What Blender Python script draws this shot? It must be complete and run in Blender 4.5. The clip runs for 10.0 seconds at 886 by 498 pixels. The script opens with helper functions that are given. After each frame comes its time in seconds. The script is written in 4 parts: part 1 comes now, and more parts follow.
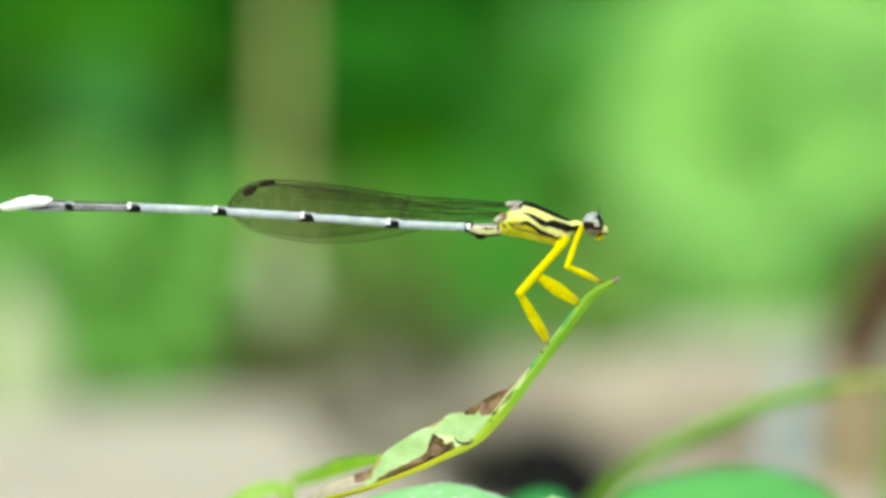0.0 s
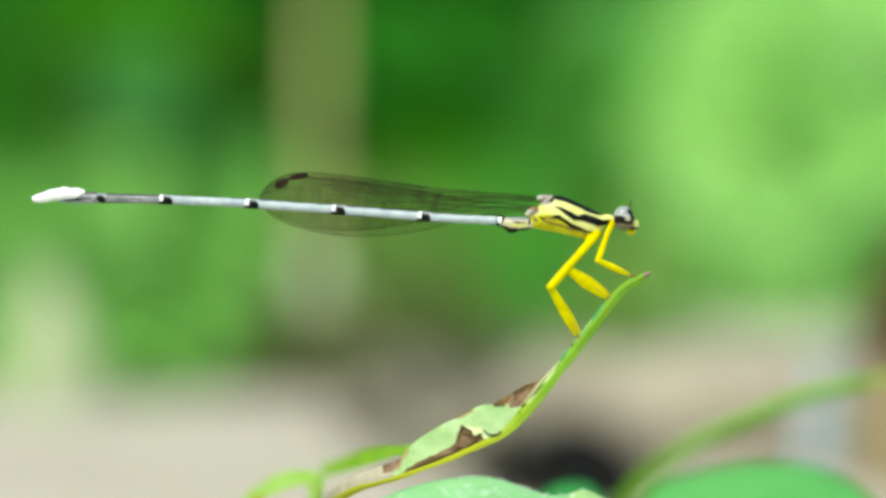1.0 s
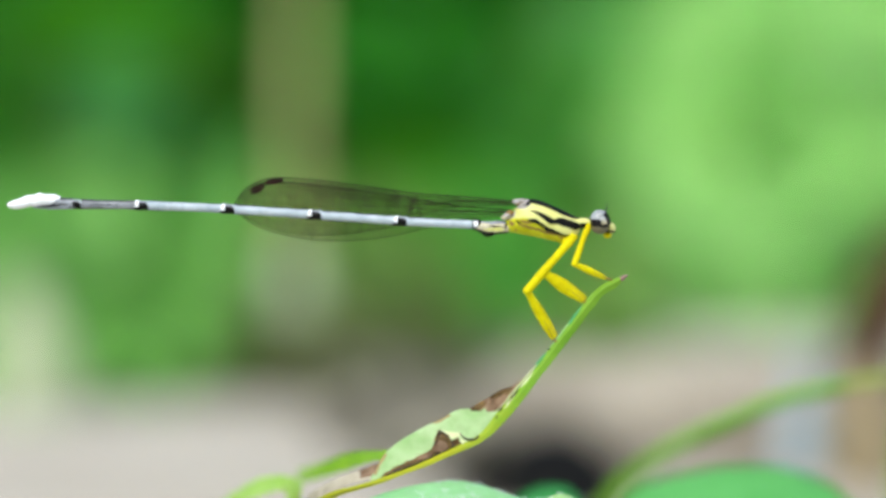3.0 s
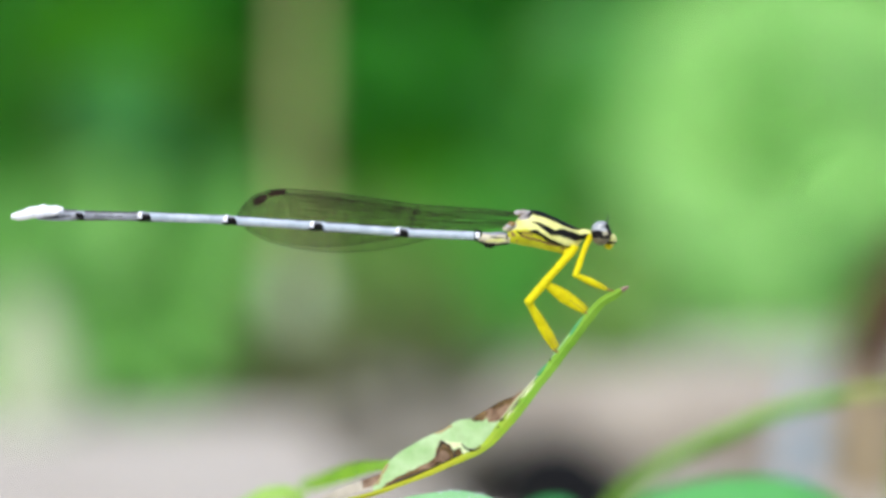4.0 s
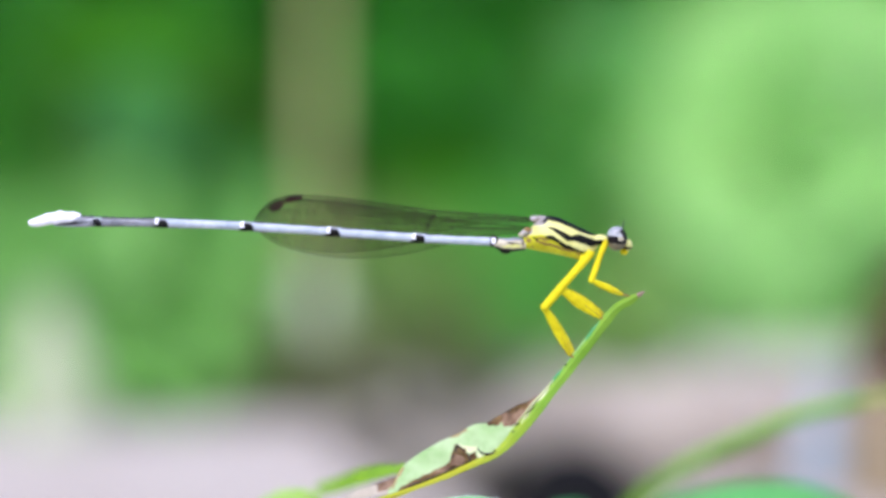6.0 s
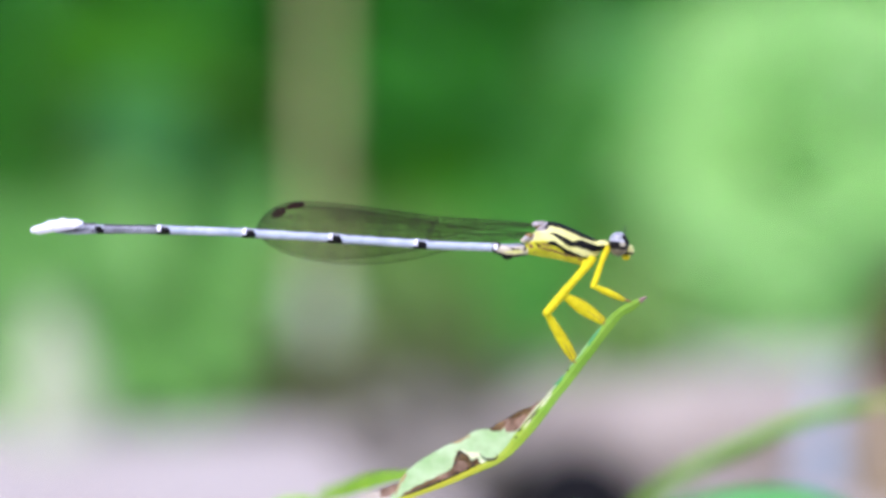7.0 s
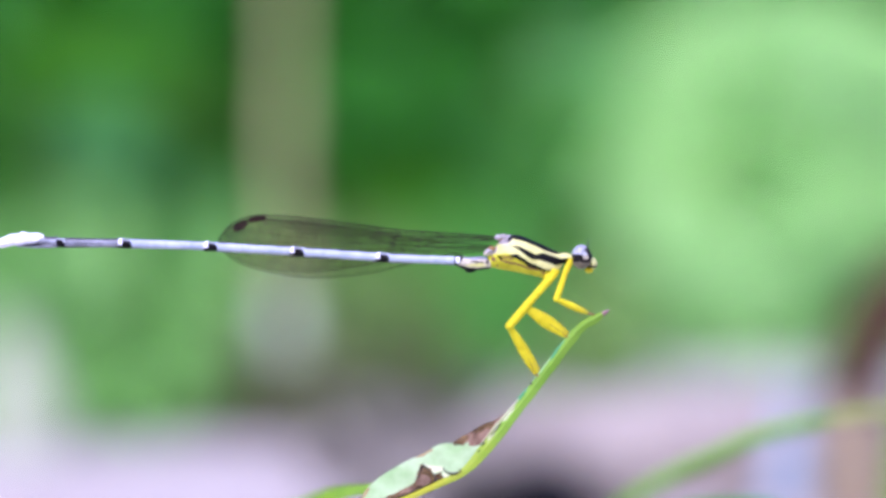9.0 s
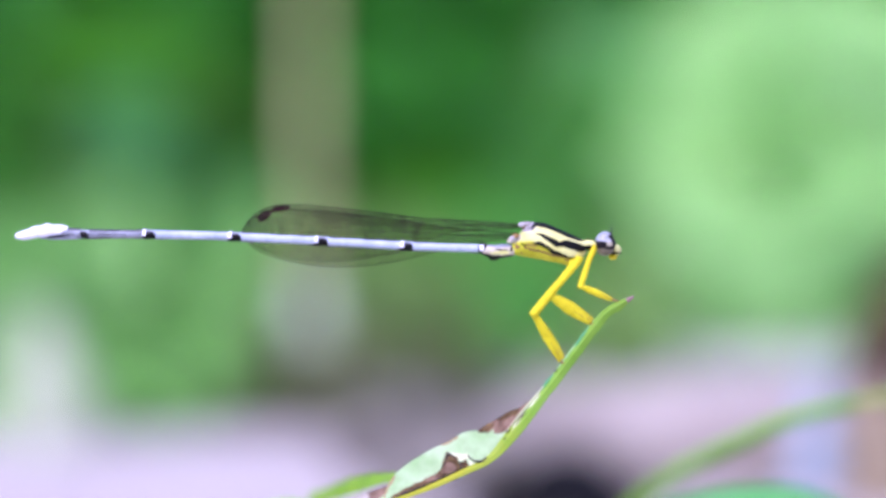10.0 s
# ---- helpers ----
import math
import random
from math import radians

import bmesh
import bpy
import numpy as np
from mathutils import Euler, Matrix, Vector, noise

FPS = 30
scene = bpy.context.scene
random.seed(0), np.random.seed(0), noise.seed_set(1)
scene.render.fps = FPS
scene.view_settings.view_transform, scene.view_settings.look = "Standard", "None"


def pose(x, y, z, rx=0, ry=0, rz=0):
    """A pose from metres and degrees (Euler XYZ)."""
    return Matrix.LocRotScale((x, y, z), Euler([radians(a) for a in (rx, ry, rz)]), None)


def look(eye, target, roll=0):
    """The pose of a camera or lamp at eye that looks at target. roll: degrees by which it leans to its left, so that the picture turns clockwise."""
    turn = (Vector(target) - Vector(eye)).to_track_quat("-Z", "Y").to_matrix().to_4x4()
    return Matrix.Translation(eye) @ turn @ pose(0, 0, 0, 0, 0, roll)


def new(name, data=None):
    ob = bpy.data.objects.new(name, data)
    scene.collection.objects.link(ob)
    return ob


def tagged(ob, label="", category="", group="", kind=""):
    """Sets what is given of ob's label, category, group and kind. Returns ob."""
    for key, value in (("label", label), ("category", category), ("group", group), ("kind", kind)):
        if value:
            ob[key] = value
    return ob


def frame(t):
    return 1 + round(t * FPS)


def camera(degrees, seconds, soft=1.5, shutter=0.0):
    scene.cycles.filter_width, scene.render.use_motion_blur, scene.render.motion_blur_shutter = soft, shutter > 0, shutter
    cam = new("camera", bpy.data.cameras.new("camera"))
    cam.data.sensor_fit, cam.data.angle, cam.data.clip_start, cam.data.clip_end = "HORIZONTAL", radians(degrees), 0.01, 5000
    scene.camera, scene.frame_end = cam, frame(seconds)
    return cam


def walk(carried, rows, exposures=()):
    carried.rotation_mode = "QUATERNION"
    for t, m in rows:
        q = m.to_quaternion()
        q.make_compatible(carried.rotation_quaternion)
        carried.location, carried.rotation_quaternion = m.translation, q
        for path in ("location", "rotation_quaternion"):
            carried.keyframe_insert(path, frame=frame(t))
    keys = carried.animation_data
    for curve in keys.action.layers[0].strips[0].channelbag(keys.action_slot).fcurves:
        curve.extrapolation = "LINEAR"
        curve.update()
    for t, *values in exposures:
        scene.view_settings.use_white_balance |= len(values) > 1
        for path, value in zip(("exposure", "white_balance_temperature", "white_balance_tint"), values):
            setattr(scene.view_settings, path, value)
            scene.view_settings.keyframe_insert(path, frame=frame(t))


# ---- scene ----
cam = camera(8.718, 10.0, soft=3.4)
cam.data.dof.use_dof = True
cam.data.dof.focus_distance = 0.36
cam.data.dof.aperture_fstop = 16.9

# ---- the hand-held path ----
walk(cam, [
    (0.0, look((-0.00018, -0.35741, 0.07851), (0.00193, 0.00004, 0.04127), -0.21)),
    (0.2, look((-0.00014, -0.35740, 0.07849), (0.00119, 0.00002, 0.04096), -0.09)),
    (0.5, look((-0.00009, -0.35739, 0.07847), (0.00024, -0.00002, 0.04066), -0.04)),
    (0.8, look((-0.00004, -0.35777, 0.07849), (-0.00017, -0.00001, 0.04072), -0.02)),
    (1.0, look((0.00000, -0.35803, 0.07850), (0.00000, 0.00000, 0.04087), -0.00)),
    (1.3, look((0.00005, -0.35814, 0.07849), (0.00074, -0.00004, 0.04070), 0.05)),
    (1.5, look((0.00009, -0.35822, 0.07849), (0.00151, -0.00006, 0.04031), 0.18)),
    (1.7, look((0.00013, -0.35845, 0.07850), (0.00231, -0.00007, 0.04015), 0.03)),
    (2.0, look((0.00019, -0.35879, 0.07851), (0.00280, -0.00009, 0.04001), -0.00)),
    (2.2, look((0.00023, -0.35860, 0.07847), (0.00279, -0.00008, 0.04002), 0.02)),
    (2.5, look((0.00028, -0.35831, 0.07842), (0.00219, -0.00007, 0.04020), -0.14)),
    (2.7, look((0.00031, -0.35806, 0.07836), (0.00158, -0.00003, 0.04060), -0.02)),
    (3.0, look((0.00036, -0.35768, 0.07828), (0.00147, 0.00003, 0.04113), -0.27)),
    (3.2, look((0.00039, -0.35769, 0.07825), (0.00150, 0.00004, 0.04124), -0.27)),
    (4.3, look((0.00056, -0.35951, 0.07827), (0.00129, 0.00012, 0.04202), -0.30)),
    (4.5, look((0.00059, -0.35951, 0.07824), (0.00115, 0.00013, 0.04206), -0.30)),
    (4.7, look((0.00062, -0.35951, 0.07821), (0.00081, 0.00013, 0.04194), -0.35)),
    (5.0, look((0.00067, -0.35952, 0.07816), (0.00045, 0.00014, 0.04216), -0.31)),
    (5.3, look((0.00071, -0.35978, 0.07817), (0.00032, 0.00013, 0.04232), -0.53)),
    (5.5, look((0.00074, -0.35995, 0.07818), (0.00037, 0.00013, 0.04215), -0.34)),
    (5.7, look((0.00077, -0.35995, 0.07817), (0.00037, 0.00013, 0.04211), -0.34)),
    (6.8, look((0.00094, -0.36040, 0.07816), (0.00031, 0.00018, 0.04255), -0.58)),
    (7.0, look((0.00097, -0.36040, 0.07814), (0.00024, 0.00018, 0.04255), -0.58)),
    (7.2, look((0.00100, -0.35986, 0.07808), (-0.00041, 0.00016, 0.04227), -0.31)),
    (7.5, look((0.00105, -0.35906, 0.07798), (-0.00076, 0.00014, 0.04222), -0.30)),
    (7.7, look((0.00108, -0.35924, 0.07800), (-0.00059, 0.00016, 0.04227), -0.32)),
    (8.0, look((0.00113, -0.35952, 0.07802), (0.00038, 0.00020, 0.04274), -0.16)),
    (8.2, look((0.00117, -0.35944, 0.07801), (0.00147, 0.00019, 0.04257), -0.23)),
    (8.5, look((0.00122, -0.35932, 0.07800), (0.00259, 0.00018, 0.04259), -0.32)),
    (8.7, look((0.00125, -0.35925, 0.07799), (0.00276, 0.00021, 0.04294), -0.34)),
    (9.0, look((0.00130, -0.35915, 0.07798), (0.00259, 0.00026, 0.04334), -0.64)),
    (9.2, look((0.00134, -0.35953, 0.07802), (0.00234, 0.00028, 0.04367), -0.86)),
    (9.5, look((0.00139, -0.36011, 0.07809), (0.00200, 0.00030, 0.04370), -1.12)),
    (9.7, look((0.00142, -0.35979, 0.07805), (0.00160, 0.00025, 0.04330), -1.09)),
    (10.0, look((0.00147, -0.35930, 0.07800), (0.00110, 0.00018, 0.04263), -1.19))
], exposures=[(0, 0.40, 7600, -6), (2.5, 0.28, 6900, 2), (5, 0.41, 6200, 20), (7.5, 0.48, 5800, 35), (10, 0.54, 5450, 50)])

# ---- daylight ----
world = bpy.data.worlds.new("daylight")
scene.world = world
world.use_nodes = True
sky = world.node_tree.nodes.new("ShaderNodeTexSky")
sky.sky_type = "NISHITA"
sky.sun_disc = False
sky.sun_elevation = radians(58)
sky.sun_rotation = radians(205)
sky_out = world.node_tree.nodes["Background"]
world.node_tree.links.new(sky.outputs[0], sky_out.inputs[0])
sky_out.inputs[1].default_value = 0.2
sun = new("sun", bpy.data.lights.new("sun", "SUN"))
sun.data.energy = 2.7
sun.data.angle = radians(40)
sun.data.color = (1.0, 0.96, 0.88)
sun.matrix_world = look((-0.45, -0.96, 1.7), (0, 0, 0))


# ---- materials ----
def nodes_of(name):
    m = bpy.data.materials.new(name)
    m.use_nodes = True
    t = m.node_tree
    return m, t, t.nodes["Principled BSDF"], t.nodes["Material Output"]


def spots(t, scale, detail=4.0, rough=0.6):
    tc = t.nodes.new("ShaderNodeTexCoord")
    n = t.nodes.new("ShaderNodeTexNoise")
    n.inputs["Scale"].default_value = scale
    n.inputs["Detail"].default_value = detail
    n.inputs["Roughness"].default_value = rough
    t.links.new(tc.outputs["Object"], n.inputs["Vector"])
    return n.outputs["Fac"]


def ramp(t, fac, stops):
    r = t.nodes.new("ShaderNodeValToRGB")
    e = r.color_ramp.elements
    while len(e) < len(stops):
        e.new(0.5)
    for el, (p, c) in zip(e, stops):
        el.position, el.color = p, (*c, 1)
    t.links.new(fac, r.inputs[0])
    return r.outputs[0]


def mixed(t, fac, a, b, mode="MIX"):
    n = t.nodes.new("ShaderNodeMix")
    n.data_type, n.blend_type = "RGBA", mode
    if isinstance(fac, float):
        n.inputs[0].default_value = fac
    else:
        t.links.new(fac, n.inputs[0])
    for socket, v in ((n.inputs[6], a), (n.inputs[7], b)):
        if isinstance(v, tuple):
            socket.default_value = (*v, 1)
        else:
            t.links.new(v, socket)
    return n.outputs[2]


def bumped(t, bsdf, height, strength, distance):
    b = t.nodes.new("ShaderNodeBump")
    b.inputs["Strength"].default_value = strength
    b.inputs["Distance"].default_value = distance
    t.links.new(height, b.inputs["Height"])
    t.links.new(b.outputs[0], bsdf.inputs["Normal"])


def solid(name, dark, light, rough=0.5, scale=900.0, fine=4000.0, bump=0.3, depth=0.00004, metal=0.0, spec=0.5, coat=0.0):
    """Opaque surface whose colour wanders between two tones at two scales."""
    m, t, b, o = nodes_of(name)
    big = ramp(t, spots(t, scale), [(0.3, dark), (0.7, light)])
    small = ramp(t, spots(t, fine, 2.0), [(0.3, (0.78, 0.78, 0.78)), (0.7, (1.0, 1.0, 1.0))])
    t.links.new(mixed(t, 0.6, big, small, "MULTIPLY"), b.inputs["Base Color"])
    b.inputs["Roughness"].default_value = rough
    b.inputs["Metallic"].default_value = metal
    b.inputs["Specular IOR Level"].default_value = spec
    b.inputs["Coat Weight"].default_value = coat
    if bump:
        bumped(t, b, spots(t, fine, 3.0), bump, depth)
    return m


def leafy(name, dark, light, through_light=0.3, rough=0.45, scale=120.0, fine=1500.0, island=False, depth=0.00008, spec=0.4):
    """Leaf tissue: mottled colour, soft gloss, and light that passes through it."""
    m, t, b, o = nodes_of(name)
    if island:
        g = t.nodes.new("ShaderNodeNewGeometry")
        col = ramp(t, g.outputs["Random Per Island"], [(0.0, dark), (1.0, light)])
    else:
        col = ramp(t, spots(t, scale), [(0.3, dark), (0.7, light)])
    small = ramp(t, spots(t, fine, 3.0), [(0.3, (0.8, 0.8, 0.75)), (0.7, (1.0, 1.0, 1.0))])
    col = mixed(t, 0.7, col, small, "MULTIPLY")
    t.links.new(col, b.inputs["Base Color"])
    b.inputs["Roughness"].default_value = rough
    b.inputs["Specular IOR Level"].default_value = spec
    bumped(t, b, spots(t, fine, 3.0), 0.4, depth)
    tr = t.nodes.new("ShaderNodeBsdfTranslucent")
    t.links.new(mixed(t, 0.5, col, (0.5, 0.8, 0.1), "MULTIPLY"), tr.inputs[0])
    mx = t.nodes.new("ShaderNodeMixShader")
    mx.inputs[0].default_value = through_light
    t.links.new(b.outputs[0], mx.inputs[1])
    t.links.new(tr.outputs[0], mx.inputs[2])
    t.links.new(mx.outputs[0], o.inputs[0])
    return m


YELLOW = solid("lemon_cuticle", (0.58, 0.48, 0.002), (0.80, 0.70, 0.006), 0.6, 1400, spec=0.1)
# thorax yellow: darker copy of the lemon, with shade put into the colour
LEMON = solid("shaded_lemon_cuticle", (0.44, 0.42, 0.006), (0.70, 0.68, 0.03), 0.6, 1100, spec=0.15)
PALE_YELLOW = solid("pale_yellow_cuticle", (0.62, 0.60, 0.16), (0.80, 0.78, 0.30), 0.5, spec=0.3)
BLACK = solid("black_cuticle", (0.003, 0.003, 0.003), (0.009, 0.008, 0.007), 0.6, spec=0.1, bump=0.1)
GREY = solid("grey_cuticle", (0.17, 0.18, 0.20), (0.34, 0.36, 0.39), 0.5, 1500, bump=0.1)
WING_ROOT = solid("mottled_wing_root", (0.05, 0.04, 0.03), (0.62, 0.56, 0.50), 0.55, 3200, bump=0.3)
PALE_ROOT = solid("pale_pinkish_wing_root", (0.36, 0.31, 0.29), (0.62, 0.58, 0.55), 0.5, 2600, bump=0.2)
DARK_GREY = solid("charcoal_cuticle", (0.03, 0.03, 0.03), (0.07, 0.07, 0.07), 0.45, 2500)
BLUISH = solid("bluish_white_cuticle", (0.34, 0.40, 0.45), (0.52, 0.58, 0.62), 0.5, 1200, bump=0.0, spec=0.3)
WHITE = solid("chalk_white_cuticle", (0.84, 0.84, 0.86), (0.93, 0.93, 0.93), 0.55)
CREAM = solid("cream_cuticle", (0.40, 0.35, 0.22), (0.62, 0.56, 0.38), 0.5, 2500)
BROWN_LINE = solid("brown_cuticle", (0.20, 0.11, 0.02), (0.30, 0.18, 0.03), 0.45)
EYE_TOP = solid("pale_eye", (0.20, 0.21, 0.21), (0.60, 0.61, 0.60), 0.3, 1300, coat=0.2, bump=0.0, spec=0.3)
EYE_BAND = solid("dark_eye_band", (0.006, 0.005, 0.005), (0.018, 0.014, 0.013), 0.5, bump=0.0, spec=0.08)
EYE_LOW = solid("cream_eye", (0.10, 0.085, 0.05), (0.24, 0.20, 0.12), 0.45, coat=0.05, bump=0.0, spec=0.2)
VEIN = solid("wing_vein", (0.018, 0.019, 0.010), (0.04, 0.04, 0.022), 0.6, spec=0.05)
STIGMA = solid("dark_wing_spot", (0.012, 0.005, 0.003), (0.03, 0.012, 0.008), 0.5, spec=0.1)


def membrane():
    m, t, b, o = nodes_of("wing_membrane")
    b.inputs["Base Color"].default_value = (0.13, 0.14, 0.08, 1)
    b.inputs["Roughness"].default_value = 0.4
    b.inputs["Specular IOR Level"].default_value = 0.1
    clear = t.nodes.new("ShaderNodeBsdfTransparent")
    clear.inputs[0].default_value = (0.980, 0.982, 0.958, 1)
    mx = t.nodes.new("ShaderNodeMixShader")
    w = ramp(t, spots(t, 700.0), [(0.3, (0.015, 0.015, 0.015)), (0.7, (0.045, 0.045, 0.045))])
    t.links.new(w, mx.inputs[0])
    t.links.new(clear.outputs[0], mx.inputs[1])
    t.links.new(b.outputs[0], mx.inputs[2])
    t.links.new(mx.outputs[0], o.inputs[0])
    return m


MEMBRANE = membrane()
KEEL = leafy("fresh_green_leaf", (0.20, 0.43, 0.02), (0.33, 0.58, 0.05), 0.3, scale=250)
def yellowing():
    """Leaf tissue that turns from green to yellow towards its stalk."""
    m = leafy("yellowing_green_leaf", (0.20, 0.43, 0.02), (0.33, 0.58, 0.05), 0.3, scale=250)
    t = m.node_tree
    b = t.nodes["Principled BSDF"]
    green = b.inputs["Base Color"].links[0].from_socket
    tc = t.nodes.new("ShaderNodeTexCoord")
    xyz = t.nodes.new("ShaderNodeSeparateXYZ")
    t.links.new(tc.outputs["Object"], xyz.inputs[0])
    add = t.nodes.new("ShaderNodeMath")
    add.operation = "MULTIPLY_ADD"
    t.links.new(spots(t, 900.0), add.inputs[0])
    add.inputs[1].default_value = 0.004
    t.links.new(xyz.outputs[0], add.inputs[2])
    r = t.nodes.new("ShaderNodeMapRange")
    t.links.new(add.outputs[0], r.inputs[0])
    r.inputs[1].default_value, r.inputs[2].default_value = 0.0088, 0.0032
    t.links.new(mixed(t, r.outputs[0], green, (0.50, 0.50, 0.012)), b.inputs["Base Color"])
    return m


KEEL_TURNING = yellowing()
EDGE_HIGHLIGHT = leafy("leaf_edge_highlight", (0.26, 0.56, 0.13), (0.40, 0.68, 0.24), 0.25, 0.45, scale=600)
KEEL_BLUISH = leafy("bluish_green_leaf", (0.06, 0.40, 0.12), (0.14, 0.50, 0.18), 0.3, scale=500)
KEEL_YELLOW = leafy("yellowing_leaf", (0.40, 0.42, 0.008), (0.58, 0.56, 0.02), 0.3, scale=300)
PALE_LEAF = leafy("pale_green_leaf", (0.30, 0.53, 0.17), (0.57, 0.72, 0.39), 0.3, 0.5, scale=420)
DRY = solid("dried_brown_leaf", (0.016, 0.008, 0.002), (0.24, 0.15, 0.06), 0.85, 1000, 4000, 0.8, 0.0001, spec=0.1)
DRY_DARK = solid("charred_leaf_rim", (0.010, 0.006, 0.003), (0.045, 0.027, 0.014), 0.8, 1200, 2500, 0.8, 0.0001)
DRY_PALE = solid("bleached_dry_leaf", (0.35, 0.295, 0.20), (0.54, 0.475, 0.35), 0.75, 600, 2500, 0.6, 0.0001)
CREAM_LEAF = leafy("cream_leaf_scar", (0.70, 0.74, 0.36), (0.80, 0.82, 0.50), 0.25, scale=500)
DRY_LIGHT = solid("light_brown_dry_leaf", (0.10, 0.055, 0.03), (0.30, 0.195, 0.12), 0.85, 1200, 4000, 0.8, 0.0001, spec=0.1)
EDGE_TAN = solid("tan_leaf_rim", (0.30, 0.22, 0.08), (0.44, 0.36, 0.16), 0.7, 900, spec=0.2)
PINK_TIP = solid("pinkish_dry_tip", (0.30, 0.16, 0.14), (0.44, 0.28, 0.25), 0.6, 900)
MINT = leafy("mint_green_leaf", (0.26, 0.64, 0.22), (0.44, 0.78, 0.40), 0.25, 0.45, scale=160, fine=1200, depth=0.0002)
MINT_PALE = leafy("pale_end_of_leaf", (0.42, 0.70, 0.22), (0.60, 0.80, 0.38), 0.3, 0.5, scale=200, fine=1200)
GREEN_LEAF = leafy("smooth_green_leaf", (0.10, 0.46, 0.08), (0.17, 0.58, 0.14), 0.25, 0.5, scale=160, fine=1200)
SPECK = solid("white_leaf_scale", (0.70, 0.78, 0.70), (0.85, 0.90, 0.85), 0.8)
LIME = leafy("lime_leaf", (0.20, 0.48, 0.008), (0.40, 0.66, 0.03), 0.3, scale=300)
PALE_LIME = leafy("pale_lime_leaf", (0.34, 0.58, 0.08), (0.52, 0.74, 0.20), 0.3, 0.5, scale=300)
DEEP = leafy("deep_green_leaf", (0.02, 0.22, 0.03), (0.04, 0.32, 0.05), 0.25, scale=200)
STALK = leafy("green_stalk", (0.14, 0.40, 0.03), (0.26, 0.51, 0.06), 0.35, 0.55, scale=80, spec=0.2)
STEM = leafy("yellowish_green_stem", (0.15, 0.40, 0.022), (0.25, 0.51, 0.05), 0.3, 0.55, scale=80, spec=0.2)
STALK_OLIVE = solid("olive_stalk", (0.30, 0.37, 0.07), (0.44, 0.47, 0.13), 0.6, 120)


def soil():
    m, t, b, o = nodes_of("sandy_soil")
    col = ramp(t, spots(t, 18.0, 8.0), [(0.3, (0.445, 0.382, 0.30)), (0.7, (0.675, 0.607, 0.505))])
    grain = ramp(t, spots(t, 600.0, 3.0), [(0.3, (0.6, 0.6, 0.6)), (0.7, (1.0, 1.0, 1.0))])
    t.links.new(mixed(t, 0.7, col, grain, "MULTIPLY"), b.inputs["Base Color"])
    b.inputs["Roughness"].default_value = 0.95
    bumped(t, b, spots(t, 400.0, 5.0), 0.7, 0.002)
    return m


SOIL = soil()
BARK_PINK = solid("weathered_pinkish_bark", (0.275, 0.23, 0.172), (0.425, 0.37, 0.29), 0.9, 60, 500, 0.8, 0.001)
BARK_BROWN = solid("red_brown_bark", (0.045, 0.023, 0.010), (0.105, 0.052, 0.025), 0.9, 80, 600, 0.8, 0.001, spec=0.1)
BARK_TAN = solid("olive_tan_dry_stalk", (0.28, 0.28, 0.09), (0.42, 0.40, 0.15), 0.8, 60, 700, 0.6, 0.0005)
PALE_FOOT = solid("pale_grey_green_stalk", (0.52, 0.66, 0.36), (0.70, 0.80, 0.52), 0.9, 60, 700, 0.6, 0.0005, spec=0.2)
STRAW = solid("cream_straw", (0.30, 0.35, 0.19), (0.44, 0.48, 0.29), 0.8, 60, 700, 0.5, 0.0003, spec=0.2)
BARK_DULL = solid("dull_tan_bark", (0.22, 0.165, 0.09), (0.34, 0.27, 0.16), 0.9, 60, 700, 0.6, 0.0005, spec=0.1)
BARK_GREY = solid("blue_grey_dead_stem", (0.30, 0.37, 0.40), (0.43, 0.51, 0.54), 0.85, 60, 700, 0.6, 0.0005)
# near-black that stands for the shade in the gap under the fallen branch
GAP_SHADE = solid("black_gap_shade", (0.004, 0.004, 0.004), (0.011, 0.011, 0.011), 0.9, 60, 500, 0.8, 0.001, spec=0.1)
DARK_LITTER = leafy("dark_brown_litter", (0.16, 0.145, 0.11), (0.32, 0.29, 0.225), 0.1, 0.8, island=True, spec=0.12)
GAP_FRINGE = leafy("blackish_gap_fringe", (0.012, 0.012, 0.011), (0.05, 0.046, 0.04), 0.1, 0.8, island=True, spec=0.12)
LITTER = leafy("brown_litter", (0.17, 0.15, 0.085), (0.36, 0.32, 0.21), 0.1, 0.8, island=True, spec=0.12)
HEDGE = leafy("dark_hedge_leaf", (0.013, 0.165, 0.004), (0.042, 0.32, 0.012), 0.3, 0.5, island=True, spec=0.25)
DARK_OLIVE = leafy("dark_olive_leaf", (0.13, 0.165, 0.055), (0.25, 0.28, 0.12), 0.3, 0.6, island=True, spec=0.12)
OLIVE = leafy("olive_green_leaf", (0.135, 0.285, 0.045), (0.265, 0.44, 0.11), 0.3, 0.5, island=True, spec=0.12)
BUSH = leafy("mid_green_leaf", (0.16, 0.44, 0.07), (0.31, 0.61, 0.17), 0.3, 0.5, island=True, spec=0.12)
# broad leaves: sun, half shade and shade are put into these greens
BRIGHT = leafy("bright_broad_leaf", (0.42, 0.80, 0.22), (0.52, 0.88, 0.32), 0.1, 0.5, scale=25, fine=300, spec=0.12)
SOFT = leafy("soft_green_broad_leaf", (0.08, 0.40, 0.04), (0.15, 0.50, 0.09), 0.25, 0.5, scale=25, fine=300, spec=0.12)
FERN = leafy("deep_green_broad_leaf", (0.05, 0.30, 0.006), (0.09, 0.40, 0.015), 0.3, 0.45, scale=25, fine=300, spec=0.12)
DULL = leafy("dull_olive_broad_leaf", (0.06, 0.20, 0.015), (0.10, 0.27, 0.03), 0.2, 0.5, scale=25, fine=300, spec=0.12)
